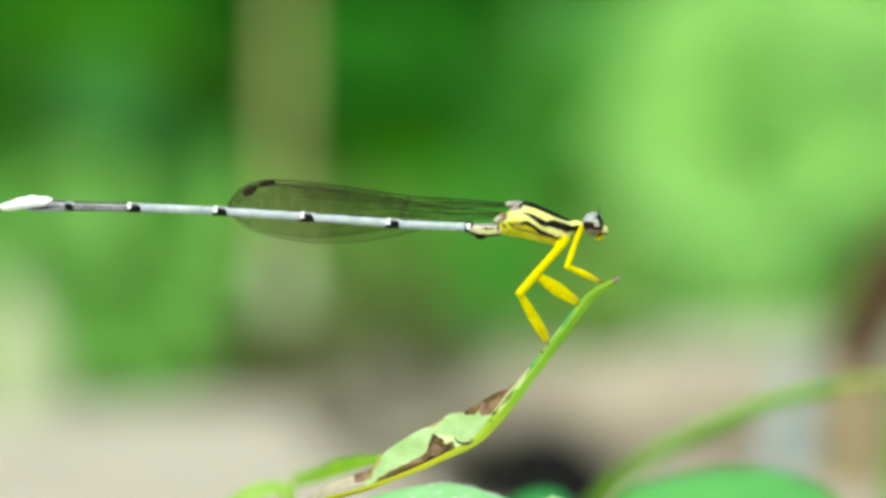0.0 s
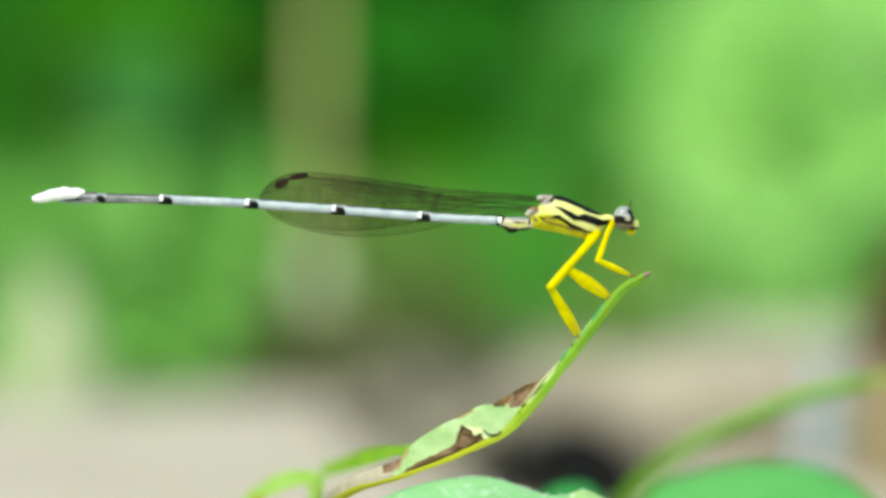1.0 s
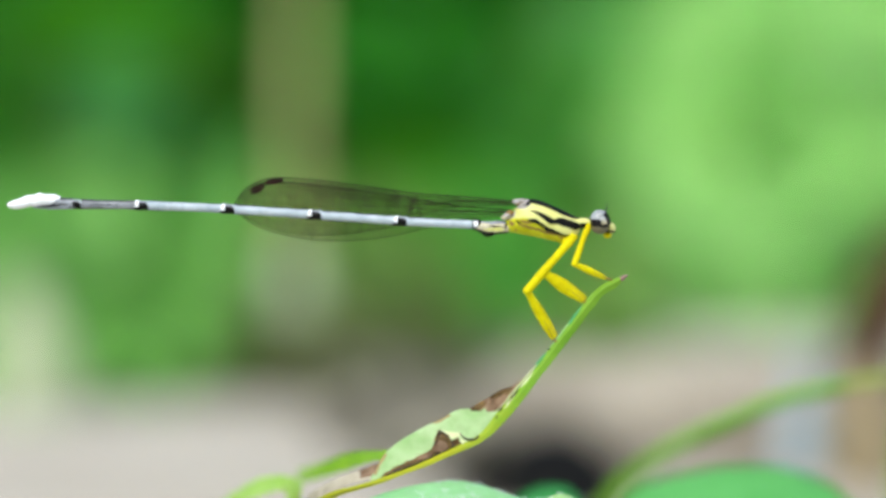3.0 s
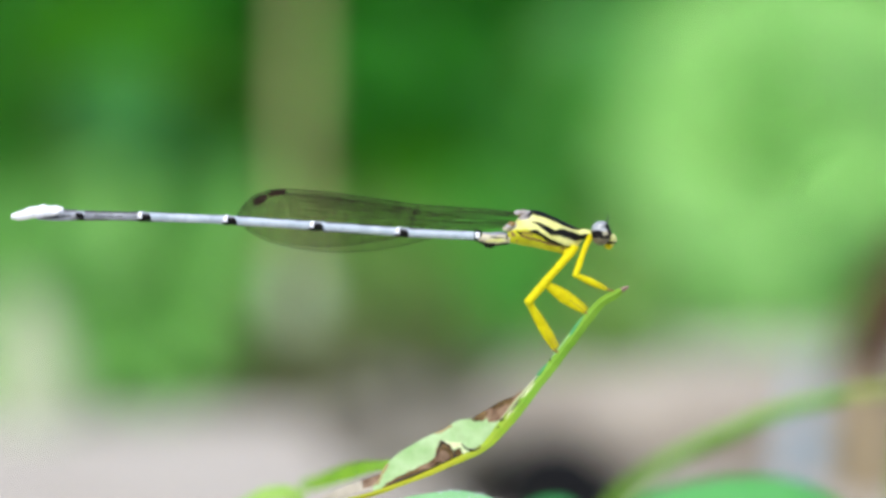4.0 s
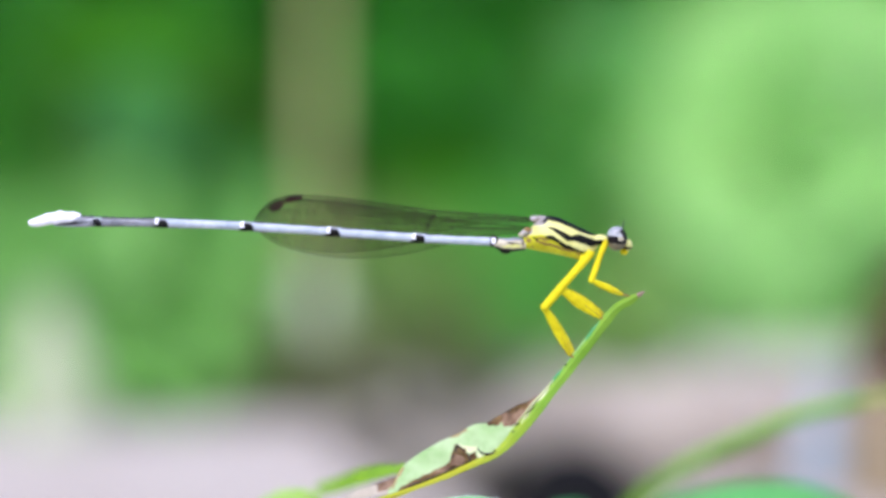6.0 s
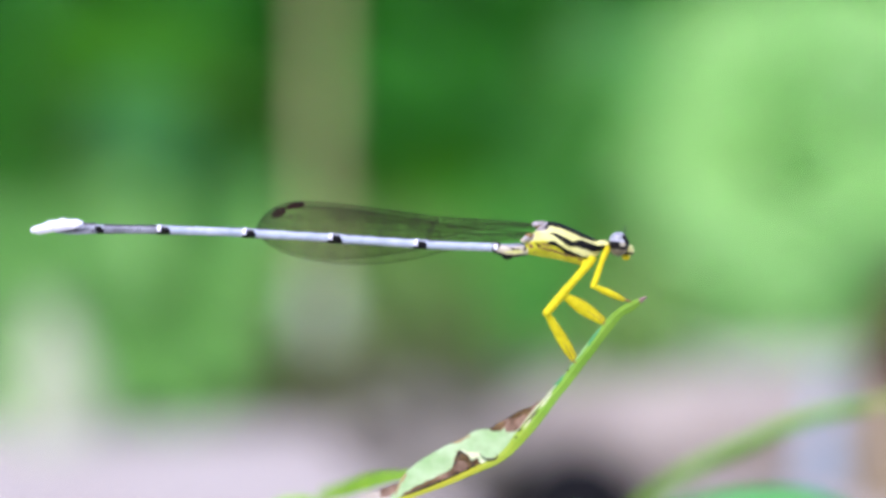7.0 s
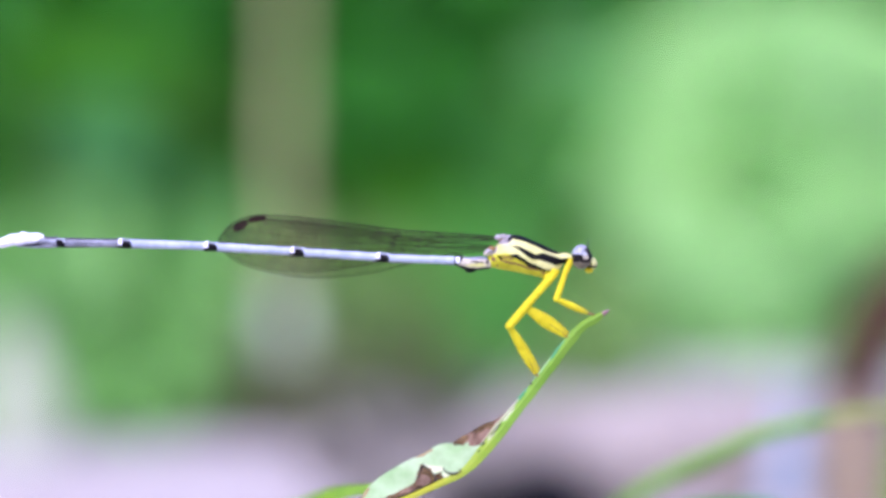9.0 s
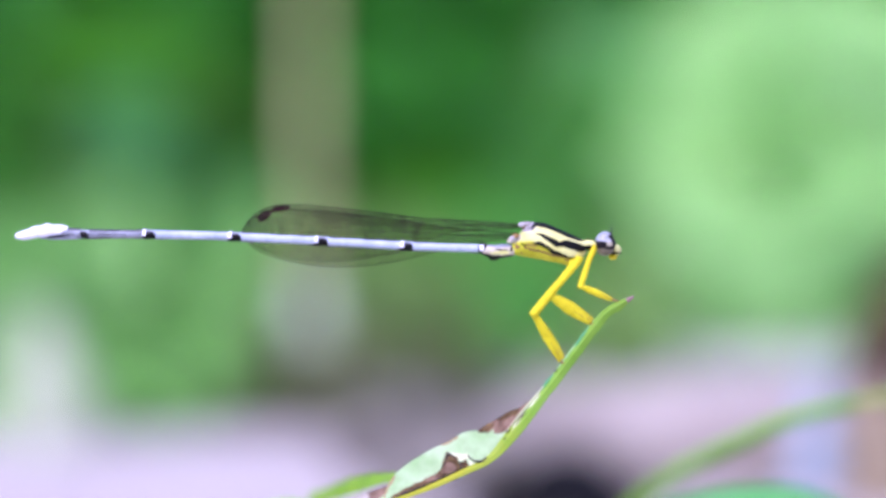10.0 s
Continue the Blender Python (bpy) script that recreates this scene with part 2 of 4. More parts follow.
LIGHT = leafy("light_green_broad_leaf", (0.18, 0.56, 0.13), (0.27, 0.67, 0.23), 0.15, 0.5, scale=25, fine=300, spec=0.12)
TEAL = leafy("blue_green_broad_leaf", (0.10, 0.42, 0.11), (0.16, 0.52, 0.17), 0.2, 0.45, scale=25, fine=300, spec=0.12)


# ---- building helpers ----
MM = 0.001


def part(name, bm, material, parent=None, label="", unit=MM, smooth=True):
    """Links a bmesh as one mesh object, with one or several materials, under a thing or a part."""
    bmesh.ops.recalc_face_normals(bm, faces=bm.faces[:])
    me = bpy.data.meshes.new(name)
    for v in bm.verts:
        v.co *= unit
    for f in bm.faces:
        f.smooth = smooth
    bm.to_mesh(me)
    bm.free()
    for m in material if isinstance(material, (list, tuple)) else [material]:
        me.materials.append(m)
    ob = new(name, me)
    if parent is not None:
        ob.parent = parent
    if label:
        tagged(ob, label)
    return ob


def thing(name, m, label, category, group="", kind=""):
    e = new(name)
    e.empty_display_size = 0.005
    e.matrix_world = m
    return tagged(e, label, category, group, kind)


def along(points, n):
    """n points evenly spaced on a smooth line through the given ones."""
    p = [Vector(q) for q in points]
    d = [0.0]
    for a, b in zip(p, p[1:]):
        d.append(d[-1] + (b - a).length)
    out = []
    for i in range(n):
        s = d[-1] * i / (n - 1)
        j = max(0, min(len(p) - 2, sum(1 for x in d[1:] if x <= s)))
        f = (s - d[j]) / max(d[j + 1] - d[j], 1e-9)
        p0, p1, p2, p3 = p[max(j - 1, 0)], p[j], p[j + 1], p[min(j + 2, len(p) - 1)]
        m1, m2 = (p2 - p0) * 0.5, (p3 - p1) * 0.5
        f2, f3 = f * f, f * f * f
        out.append(p1 * (2 * f3 - 3 * f2 + 1) + m1 * (f3 - 2 * f2 + f) + p2 * (3 * f2 - 2 * f3) + m2 * (f3 - f2))
    return out


def flat(points, y=0.0):
    """(x, z) or (x, z, y) pairs to places in a thing's space."""
    return [Vector((p[0], p[2] if len(p) > 2 else y, p[1])) for p in points]


def curve_of(values, f):
    """A value between evenly spread ones."""
    s = max(0.0, min(1.0, f)) * (len(values) - 1)
    i = min(int(s), len(values) - 2)
    return values[i] + (values[i + 1] - values[i]) * (s - i)


def tube(points, radii, steps=16, sides=12, squash=1.0, bm=None, rugged=0.0, scale=1.0):
    """A tapering round bar along a line. squash: its breadth across the line's own plane."""
    bm = bm or bmesh.new()
    line = along(points, steps)
    rings, side = [], None
    for i, c in enumerate(line):
        t = (line[min(i + 1, steps - 1)] - line[max(i - 1, 0)]).normalized()
        ref = Vector((0, 1, 0)) if abs(t.y) < 0.9 else Vector((1, 0, 0))
        a = t.cross(ref).normalized()
        b = t.cross(a).normalized()
        r = curve_of(radii, i / (steps - 1))
        ring = []
        for j in range(sides):
            w = 2 * math.pi * j / sides
            k = 1.0
            if rugged:
                k += rugged * noise.noise((c + a * math.cos(w) * r + b * math.sin(w) * r) * scale)
            ring.append(bm.verts.new(c + a * math.cos(w) * r * k + b * math.sin(w) * r * k * squash))
        rings.append(ring)
    for p, q in zip(rings, rings[1:]):
        for j in range(sides):
            bm.faces.new((p[j], p[(j + 1) % sides], q[(j + 1) % sides], q[j]))
    bm.faces.new(rings[0])
    bm.faces.new(rings[-1])
    return bm


def ball(centre, radii, segments=24, rings=16, bm=None, turn=None):
    bm = bm or bmesh.new()
    m = Matrix.Translation(centre) @ (turn or Matrix()) @ Matrix.Diagonal((*radii, 1))
    bmesh.ops.create_uvsphere(bm, u_segments=segments, v_segments=rings, radius=1, matrix=m)
    return bm


def inside(x, z, poly):
    hit = False
    for (x0, z0), (x1, z1) in zip(poly, poly[1:] + poly[:1]):
        if (z0 > z) != (z1 > z) and x < (x1 - x0) * (z - z0) / (z1 - z0) + x0:
            hit = not hit
    return hit


def stain(bm, patches, ragged=0.0, scale=2.0):
    """Gives the faces inside each (x, z) outline that patch's material slot."""
    for f in bm.faces:
        c = f.calc_center_median()
        n = noise.noise_vector(c * scale) * ragged if ragged else Vector()
        for slot, poly in patches:
            if inside(c.x + n.x, c.z + n.z, poly):
                f.material_index = slot


def blade(upper, lower, y_of, nu=80, nv=14, thick=0.12, wave=0.0):
    """A leaf-like sheet with thickness, between two long edges; y_of(u, v) is its depth."""
    a, b = along(flat(upper), nu), along(flat(lower), nu)
    bm = bmesh.new()
    front, back = [], []
    for i in range(nu):
        fr, bk = [], []
        for j in range(nv):
            u, v = i / (nu - 1), j / (nv - 1)
            p = a[i].lerp(b[i], v)
            p.y = y_of(u, v)
            if wave:
                p.y += wave * noise.noise(p * 0.7)
                p.z += 0.3 * wave * noise.noise(p * 0.9 + Vector((7, 3, 1)))
            fr.append(bm.verts.new(p))
            bk.append(bm.verts.new(p + Vector((0, thick, 0))))
        front.append(fr)
        back.append(bk)
    for i in range(nu - 1):
        for j in range(nv - 1):
            bm.faces.new((front[i][j], front[i][j + 1], front[i + 1][j + 1], front[i + 1][j]))
            bm.faces.new((back[i][j], back[i + 1][j], back[i + 1][j + 1], back[i][j + 1]))
        for j, e in ((0, 0), (nv - 1, 1)):
            q = (front[i][j], front[i + 1][j], back[i + 1][j], back[i][j])
            bm.faces.new(q if e == 0 else q[::-1])
    for i, e in ((0, 0), (nu - 1, 1)):
        for j in range(nv - 1):
            q = (front[i][j], back[i][j], back[i][j + 1], front[i][j + 1])
            bm.faces.new(q if e == 0 else q[::-1])
    return bm


# ---- the perch and the damselfly share one upright plane, leaning 6 degrees with the view ----
PLANE = pose(0.00000, 0.00000, 0.04087, -6)


def damselfly():
    fly = thing("damselfly", PLANE, "slender yellow-legged damselfly with black stripes and white tail, perched", "damselfly")
    # thorax: rings from the wing roots to the neck
    top = [(5.11, 1.86), (5.39, 2.07), (5.67, 2.35), (5.99, 2.77), (6.27, 3.12), (6.65, 3.29), (7.04, 3.33), (7.56, 3.22), (8.26, 2.91), (8.96, 2.59), (9.66, 2.24), (10.01, 2.10)]
    low = [(5.11, 1.54), (5.39, 1.40), (5.67, 1.30), (5.99, 1.23), (6.27, 1.16), (6.65, 1.09), (7.04, 1.02), (7.56, 0.91), (8.26, 0.74), (8.96, 0.60), (9.59, 0.88), (10.01, 1.40)]
    steps, sides = 240, 140
    a, b = along(flat(top), steps), along(flat(low), steps)
    bm = bmesh.new()
    rings = []
    for i in range(steps):
        c, h = (a[i] + b[i]) / 2, (a[i] - b[i]) / 2
        e = math.sin(math.pi * min(1, max(0.0, (i + 4) / 30)) / 2) if i < 26 else 1.0
        w = h.length * 0.92 * (1.0 if i < 170 else 1 - 0.25 * (i - 170) / 70)
        rings.append([bm.verts.new(c + h * math.cos(t) * e + Vector((0, -w * math.sin(t) * e, 0))) for t in (2 * math.pi * j / sides for j in range(sides))])
    for p, q in zip(rings, rings[1:]):
        for j in range(sides):
            bm.faces.new((p[j], p[(j + 1) % sides], q[(j + 1) % sides], q[j]))
    bm.faces.new(rings[0])
    bm.faces.new(rings[-1])
    stain(bm, [
        (1, [(5.54, 3.66), (10.91, 3.63), (10.89, 1.36), (9.73, 1.05), (9.14, 1.10), (8.33, 1.31), (7.75, 1.62), (7.17, 1.97), (6.58, 2.14), (5.77, 2.12)]),
        (3, [(5.66, 3.42), (6.24, 3.40), (6.82, 3.30), (6.92, 2.95), (6.59, 2.74), (6.01, 2.74), (5.66, 2.90)]),
        (4, [(5.01, 2.61), (5.77, 2.75), (6.00, 2.49), (5.89, 2.16), (5.54, 2.02), (5.01, 2.12)]),
        (2, [(6.77, 3.56), (7.58, 3.55), (8.98, 2.88), (10.20, 2.23), (10.08, 2.10), (9.50, 2.10), (8.68, 2.38), (7.75, 2.85), (7.35, 2.97), (6.80, 3.09)]),
        (2, [(6.80, 2.62), (7.34, 2.55), (7.84, 2.36), (8.33, 2.06), (8.86, 2.18), (9.38, 1.98), (9.85, 1.82), (10.55, 1.79), (10.66, 1.58), (9.96, 1.49), (9.55, 1.40), (9.03, 1.61), (8.54, 1.72), (8.10, 1.76), (7.69, 2.06), (7.17, 2.39)]),
        (2, [(6.68, 2.02), (6.93, 2.09), (7.23, 2.06), (7.59, 1.83), (7.96, 1.59), (8.45, 1.33), (8.93, 1.14), (9.40, 1.05), (9.03, 0.98), (8.33, 1.15), (7.89, 1.31), (7.49, 1.60), (7.11, 1.81), (6.82, 1.90)]),
        (5, [(6.09, 1.84), (6.58, 1.74), (7.16, 1.55), (7.75, 1.36), (8.33, 1.17), (8.68, 1.05), (8.33, 1.05), (7.63, 1.24), (7.05, 1.41), (6.47, 1.60), (6.09, 1.72)]),
        (5, [(6.23, 2.07), (6.70, 1.95), (7.05, 1.78), (6.82, 1.76), (6.35, 1.88)]),
        (5, [(5.94, 1.50), (6.35, 1.32), (6.14, 1.21), (5.90, 1.32)]),
        (0, [(6.00, 1.70), (6.35, 1.62), (6.93, 1.41), (7.51, 1.22), (8.33, 1.01), (8.68, 0.73), (7.16, 0.73), (6.00, 1.21)]),
        (2, [(5.94, 2.05), (6.23, 1.95), (6.35, 1.83), (6.14, 1.81), (5.95, 1.91)]),
        (5, [(5.54, 2.02), (5.77, 1.95), (5.91, 1.79), (5.77, 1.65), (5.58, 1.74)]),
        (2, [(5.54, 2.86), (5.89, 2.77), (5.96, 2.68), (5.65, 2.65)]),
        (2, [(6.59, 3.42), (6.78, 3.42), (6.85, 3.07), (6.70, 2.81), (6.61, 3.00)]),
        (5, [(8.56, 1.05), (8.93, 0.98), (9.17, 0.82), (8.91, 0.80), (8.63, 0.91)]),
    ], 0.05, 1.6)
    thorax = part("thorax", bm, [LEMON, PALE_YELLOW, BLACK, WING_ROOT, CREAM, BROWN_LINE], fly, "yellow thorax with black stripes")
    # wing roots: small knobs and plates over the back
    rng = random.Random(2)
    for x, z in [(6.01, 3.21), (6.18, 3.07), (6.38, 3.26), (6.57, 3.05), (6.71, 3.21), (5.42, 2.37), (5.65, 2.51), (5.83, 2.35), (5.30, 2.21)]:
        for s in (-1, 1):
            r = rng.uniform(0.13, 0.22)
            part("wing_root", ball((x + rng.uniform(-0.05, 0.05), s * rng.uniform(0.2, 0.45), z - 0.04), (r * 1.2, r * 0.9, r * 0.8), 14, 10), rng.choice((PALE_ROOT, PALE_ROOT, CREAM, WING_ROOT, PALE_ROOT, BROWN_LINE)), thorax)
    # prothorax and neck
    bm = tube(flat([(9.80, 1.75), (10.08, 1.82), (10.36, 1.82), (10.64, 1.79)]), [0.30, 0.33, 0.30, 0.16], 20, 28)
    stain(bm, [(1, [(9.66, 1.79), (10.78, 1.82), (10.78, 1.37), (9.66, 1.37)])], 0.03, 3)
    part("prothorax", bm, [PALE_YELLOW, BLACK], fly)
    # head: a wide bar with a globular eye at each end, lying across the view
    hx, hz = 11.27, 1.79
    bm = ball((hx, 0, hz), (0.62, 1.2, 0.62), 32, 20)
    stain(bm, [(1, [(hx - 1, hz - 1), (hx + 1, hz - 1), (hx + 1, hz - 0.2), (hx - 1, hz - 0.2)])], 0.05, 3)
    head = part("head", bm, [BLACK, CREAM], fly, "black and cream head")
    for s in (-1, 1):
        cx, cz = hx - 0.09, hz + 0.10
        bm = ball((cx, 1.0 * s, cz), (0.61, 0.64, 0.75), 56, 44)
        for f in bm.faces:
            c = f.calc_center_median()
            r = c.z - cz + 0.08 * (c.x - cx)
            f.material_index = 0 if r > 0.12 and c.x < cx + 0.42 else 1 if r > -0.34 else 2
        stain(bm, [(1, [(11.33, 2.28), (11.40, 2.44), (11.54, 2.54), (11.79, 2.50), (11.90, 2.17), (11.90, 1.81), (11.71, 1.88), (11.54, 2.09)]), (3, [(11.22, 1.88), (11.32, 2.00), (11.50, 1.99), (11.60, 1.85), (11.50, 1.71), (11.29, 1.72)])], 0.06, 4)
        part("eye", bm, [EYE_TOP, EYE_BAND, EYE_LOW, CREAM], head, "silvery eye with a dark band")
    part("face", ball((hx + 0.60, 0, hz - 0.30), (0.30, 0.95, 0.36), 24, 14), PALE_YELLOW, head, "yellow face")
    part("face_bar", ball((hx + 0.56, 0, hz - 0.50), (0.34, 0.96, 0.10), 24, 10), BLACK, head, "dark bar under the face")
    part("mouthparts", ball((hx + 0.38, 0, hz - 0.72), (0.26, 0.55, 0.20), 20, 12), YELLOW, head, "orange-yellow mouthparts")
    for s in (-1, 1):
        part("antenna", tube([Vector((hx + 0.20, 0.45 * s, hz + 0.50)), Vector((hx + 0.32, 0.55 * s, hz + 0.85)), Vector((hx + 0.38, 0.6 * s, hz + 1.30))], [0.045, 0.025, 0.010], 8, 6), DARK_GREY, head)
    # abdomen: jointed, each segment widening to its ends
    line = [(5.46, 1.58), (4.41, 1.61), (3.50, 1.72), (-0.77, 1.96), (-1.09, 2.00), (-6.02, 2.38), (-6.37, 2.45), (-11.41, 2.80), (-11.73, 2.84), (-16.73, 3.05), (-17.05, 3.08), (-20.90, 3.15), (-21.21, 3.19), (-22.26, 3.29)]
    seg = tube(flat([(5.53, 1.58), (4.94, 1.58), (4.24, 1.54), (3.50, 1.72)]), [0.34, 0.43, 0.42, 0.29], 48, 32)
    stain(seg, [(1, [(3.50, 1.51), (3.92, 1.37), (4.48, 1.26), (5.11, 1.30), (5.46, 1.37), (5.46, 0.95), (3.50, 0.95)]), (2, [(5.46, 2.14), (5.46, 1.79), (4.48, 1.79), (3.71, 1.89), (3.71, 2.21)]), (1, [(5.11, 1.68), (4.55, 1.70), (4.34, 1.65), (4.55, 1.58), (5.11, 1.58)]), (3, [(5.39, 1.54), (4.69, 1.54), (3.99, 1.47), (4.48, 1.33), (5.11, 1.37)]), (1, [(5.32, 1.86), (5.46, 1.86), (5.39, 1.51), (5.25, 1.54)])], 0.05, 3)
    part("abdomen_segment", seg, [CREAM, BLACK, GREY, PALE_YELLOW], fly, "swollen cream first segments")
    part("belly_bulge", ball(flat([(4.27, 1.19)])[0], (0.36, 0.26, 0.20), 16, 10), BLACK, fly, "dark bulge under the base")
    ring = tube(flat([(3.78, 1.73), (3.60, 1.75), (3.42, 1.76), (3.30, 1.77)]), [0.33, 0.36, 0.35, 0.29], 16, 28)
    for q in ring.faces:
        d = q.calc_center_median() - Vector((3.54, 0, 1.75))
        q.material_index = 1 if -0.12 < d.z < 0.22 and -0.16 < d.x < 0.10 else 0
    part("joint_ring", ring, [BLACK, WHITE], fly, "black joint ring with a white spot")
    for x0, z0, x1, z1, r, mat in (
            (3.40, 1.75, -0.77, 1.98, 0.27, BLUISH), (-1.33, 2.03, -6.02, 2.38, 0.285, BLUISH),
            (-6.65, 2.45, -11.41, 2.78, 0.285, BLUISH), (-12.01, 2.84, -16.73, 3.05, 0.28, BLUISH),
            (-17.33, 3.08, -20.90, 3.15, 0.29, GREY), (-21.42, 3.19, -22.47, 3.26, 0.33, GREY)):
        p0, p1 = Vector((x0, 0, z0)), Vector((x1, 0, z1))
        bm = tube([p0, p0.lerp(p1, 0.1), p0.lerp(p1, 0.5), p0.lerp(p1, 0.9), p1], [r * 1.05, r * 0.96, r * 0.97, r * 1.02, r * 1.12], 60, 32)
        for f in bm.faces:
            c = f.calc_center_median()
            u = (c.x - p0.x) / (p1.x - p0.x)
            h = (c.z - p0.lerp(p1, u).z) / r + 0.10 * noise.noise(c * 0.8)
            if h > (0.84 if mat is BLUISH else 0.60) or h < (-0.90 if mat is BLUISH else -0.78) or mat is GREY and abs(h + 0.12 + 0.25 * noise.noise(c * 0.5)) < 0.07:
                f.material_index = 1
        part("abdomen_segment", bm, [mat, DARK_GREY], fly, "bluish white segment" if mat is BLUISH else "grey segment")
    for x, z, r in [(-1.05, 2.00, 9.00), (-6.37, 2.42, 9.00), (-11.73, 2.80, 9.00), (-17.05, 3.05, 9.00), (-21.21, 3.15, 8.50)]:
        c = Vector((x, 0, z))
        way = Vector((1, 0, -0.065)).normalized()
        bm = tube([c + way * 0.40, c + way * 0.2, c - way * 0.1, c - way * 0.36, c - way * 0.54], [0.285, 0.295, 0.30, 0.325, 0.29], 30, 32)
        for q in bm.faces:
            d = q.calc_center_median() - c
            h, w = d.z + 0.065 * d.x, d.x + 0.03 * noise.noise(d * 6)
            rim = w < -0.29 + 0.10 * h
            q.material_index = 2 if rim and h > -0.12 else 0 if w < 0.16 + 0.40 * (0.3 - h) and h < 0.17 else 1 if h >= 0.17 and not rim and w < 0.2 else 3
        part("joint_band", bm, [BLACK, GREY, WHITE, BLUISH], fly, "black joint band with a white hind rim")
    bm = tube(flat([(-22.19, 3.36), (-22.40, 3.36), (-22.89, 3.40), (-23.52, 3.40), (-24.12, 3.36), (-24.50, 3.33), (-24.78, 3.29)]), [0.28, 0.37, 0.41, 0.42, 0.38, 0.30, 0.18], 56, 36, 0.9, None, 0.28, 1.7)
    stain(bm, [(1, [(-21.84, 3.19), (-21.84, 2.84), (-24.08, 2.77), (-23.73, 3.05), (-22.89, 3.08), (-22.54, 3.29), (-22.19, 3.43)])], 0.04, 3)
    part("tail_segment", bm, [WHITE, GREY], fly, "chalk white end segments")
    part("tail_underside", tube(flat([(-21.03, 3.10, -0.10), (-21.80, 3.00, -0.10), (-22.78, 2.97, -0.10), (-23.90, 2.98, -0.10)]), [0.17, 0.16, 0.13, 0.05], 24, 14), GREY, fly, "grey underside of the tail")
    part("tail_line", tube(flat([(-21.48, 3.21, -0.26), (-22.01, 3.18, -0.26), (-22.50, 3.07, -0.26), (-23.55, 3.01, -0.26)]), [0.03, 0.07, 0.07, 0.03], 16, 8), BLACK, fly, "dark line along the tail")
    for s in (-1, 1):
        part("tail_clasper", tube([Vector((-24.2, 0.16 * s, 3.30)), Vector((-24.8, 0.24 * s, 3.17)), Vector((-25.25, 0.20 * s, 3.12)), Vector((-25.42, 0.18 * s, 3.10))], [0.30, 0.31, 0.27, 0.14], 14, 14), WHITE, fly)
    return fly, thorax


fly, thorax = damselfly()


def wing(fly, upper, lower, y, lean, stigma):
    """One wing: clear membrane, raised veins, a dark spot near the tip."""
    nu, nv = 70, 9

    def depth(u, v):
        return y + lean * u + 0.10 * math.sin(v * 9) * min(1, 3 * u) * 0.3
    bm = blade(upper, lower, depth, nu, nv, 0.012)
    w = part("wing", bm, MEMBRANE, fly, "clear wing with dark veins")
    a, b = along(flat(upper), 120), along(flat(lower), 120)

    def at(u, v):
        i = min(119, max(0, int(u * 119)))
        p = a[i].lerp(b[i], v)
        p.y = depth(u, v) - 0.01
        return p
    bm = bmesh.new()
    for v0, v1, u0, u1, r in ((0, 0, 0, 1, 0.036), (1, 1, 0, 1, 0.024), (0.14, 0.10, 0.2, 0.82, 0.026), (0.34, 0.26, 0, 0.95, 0.022),
                              (0.45, 0.48, 0.12, 0.97, 0.015), (0.62, 0.66, 0.22, 0.96, 0.012), (0.80, 0.84, 0.30, 0.9, 0.010), (0.95, 0.55, 0.12, 0.3, 0.018),
                              (0.05, 0.05, 0.40, 0.72, 0.022), (0.18, 0.13, 0.38, 0.75, 0.024), (0.24, 0.18, 0.40, 0.70, 0.018), (0.50, 0.22, 0.02, 0.42, 0.032), (0.75, 0.45, 0.04, 0.36, 0.026), (0.0, 0.75, 0.345, 0.375, 0.034)):
        tube([at(u0 + (u1 - u0) * i / 24, v0 + (v1 - v0) * i / 24) for i in range(25)], [r, r * 0.8], 48, 4, 1.0, bm)
    u = 0.08
    while u < 0.97:
        for v0, v1 in ((0, 0.13), (0.13, 0.29), (0.29, 0.46), (0.46, 0.64), (0.64, 0.82), (0.82, 1.0)):
            r = 0.0115 if v0 < 0.4 else 0.0085
            if u < 0.30 and v0 > 0.3 or random.random() < 0.12:
                continue
            d = random.uniform(-0.008, 0.008)
            tube([at(u + d, v0), at(u + d * 1.4, v1)], [r, r], 2, 4, 1.0, bm)
        u += 0.021 if u > 0.3 else 0.06
    part("vein_net", bm, VEIN, w)
    bm = blade(*stigma, lambda u, v: y + lean * 0.93 - 0.03, 14, 6, 0.05)
    part("wing_spot", bm, STIGMA, w, "dark brown wing spot")


FORE_UP = [(6.09, 3.19), (5.11, 3.29), (4.06, 3.40), (2.66, 3.50), (1.26, 3.61), (-0.14, 3.71), (-1.54, 3.92), (-2.94, 4.13), (-4.69, 4.38), (-6.44, 4.59), (-7.84, 4.71), (-8.89, 4.73), (-9.66, 4.62), (-10.36, 4.34), (-10.92, 3.89), (-11.27, 3.43), (-11.45, 3.05)]
FORE_LO = [(6.09, 2.94), (5.11, 2.94), (4.06, 2.94), (2.66, 2.87), (1.61, 2.77), (0.56, 2.49), (-0.49, 2.07), (-1.72, 1.68), (-2.94, 1.44), (-4.69, 1.19), (-6.44, 1.16), (-7.84, 1.30), (-8.89, 1.51), (-9.73, 1.79), (-10.43, 2.14), (-11.06, 2.56), (-11.45, 3.01)]
HIND_UP = [(5.67, 2.66), (4.59, 2.77), (3.36, 2.84), (2.31, 2.94), (1.26, 3.12), (-0.14, 3.36), (-1.54, 3.64), (-2.94, 3.85), (-4.69, 4.10), (-6.44, 4.31), (-7.84, 4.45), (-8.89, 4.52), (-9.77, 4.41), (-10.43, 4.13), (-10.92, 3.71), (-11.17, 3.33), (-11.34, 2.91)]
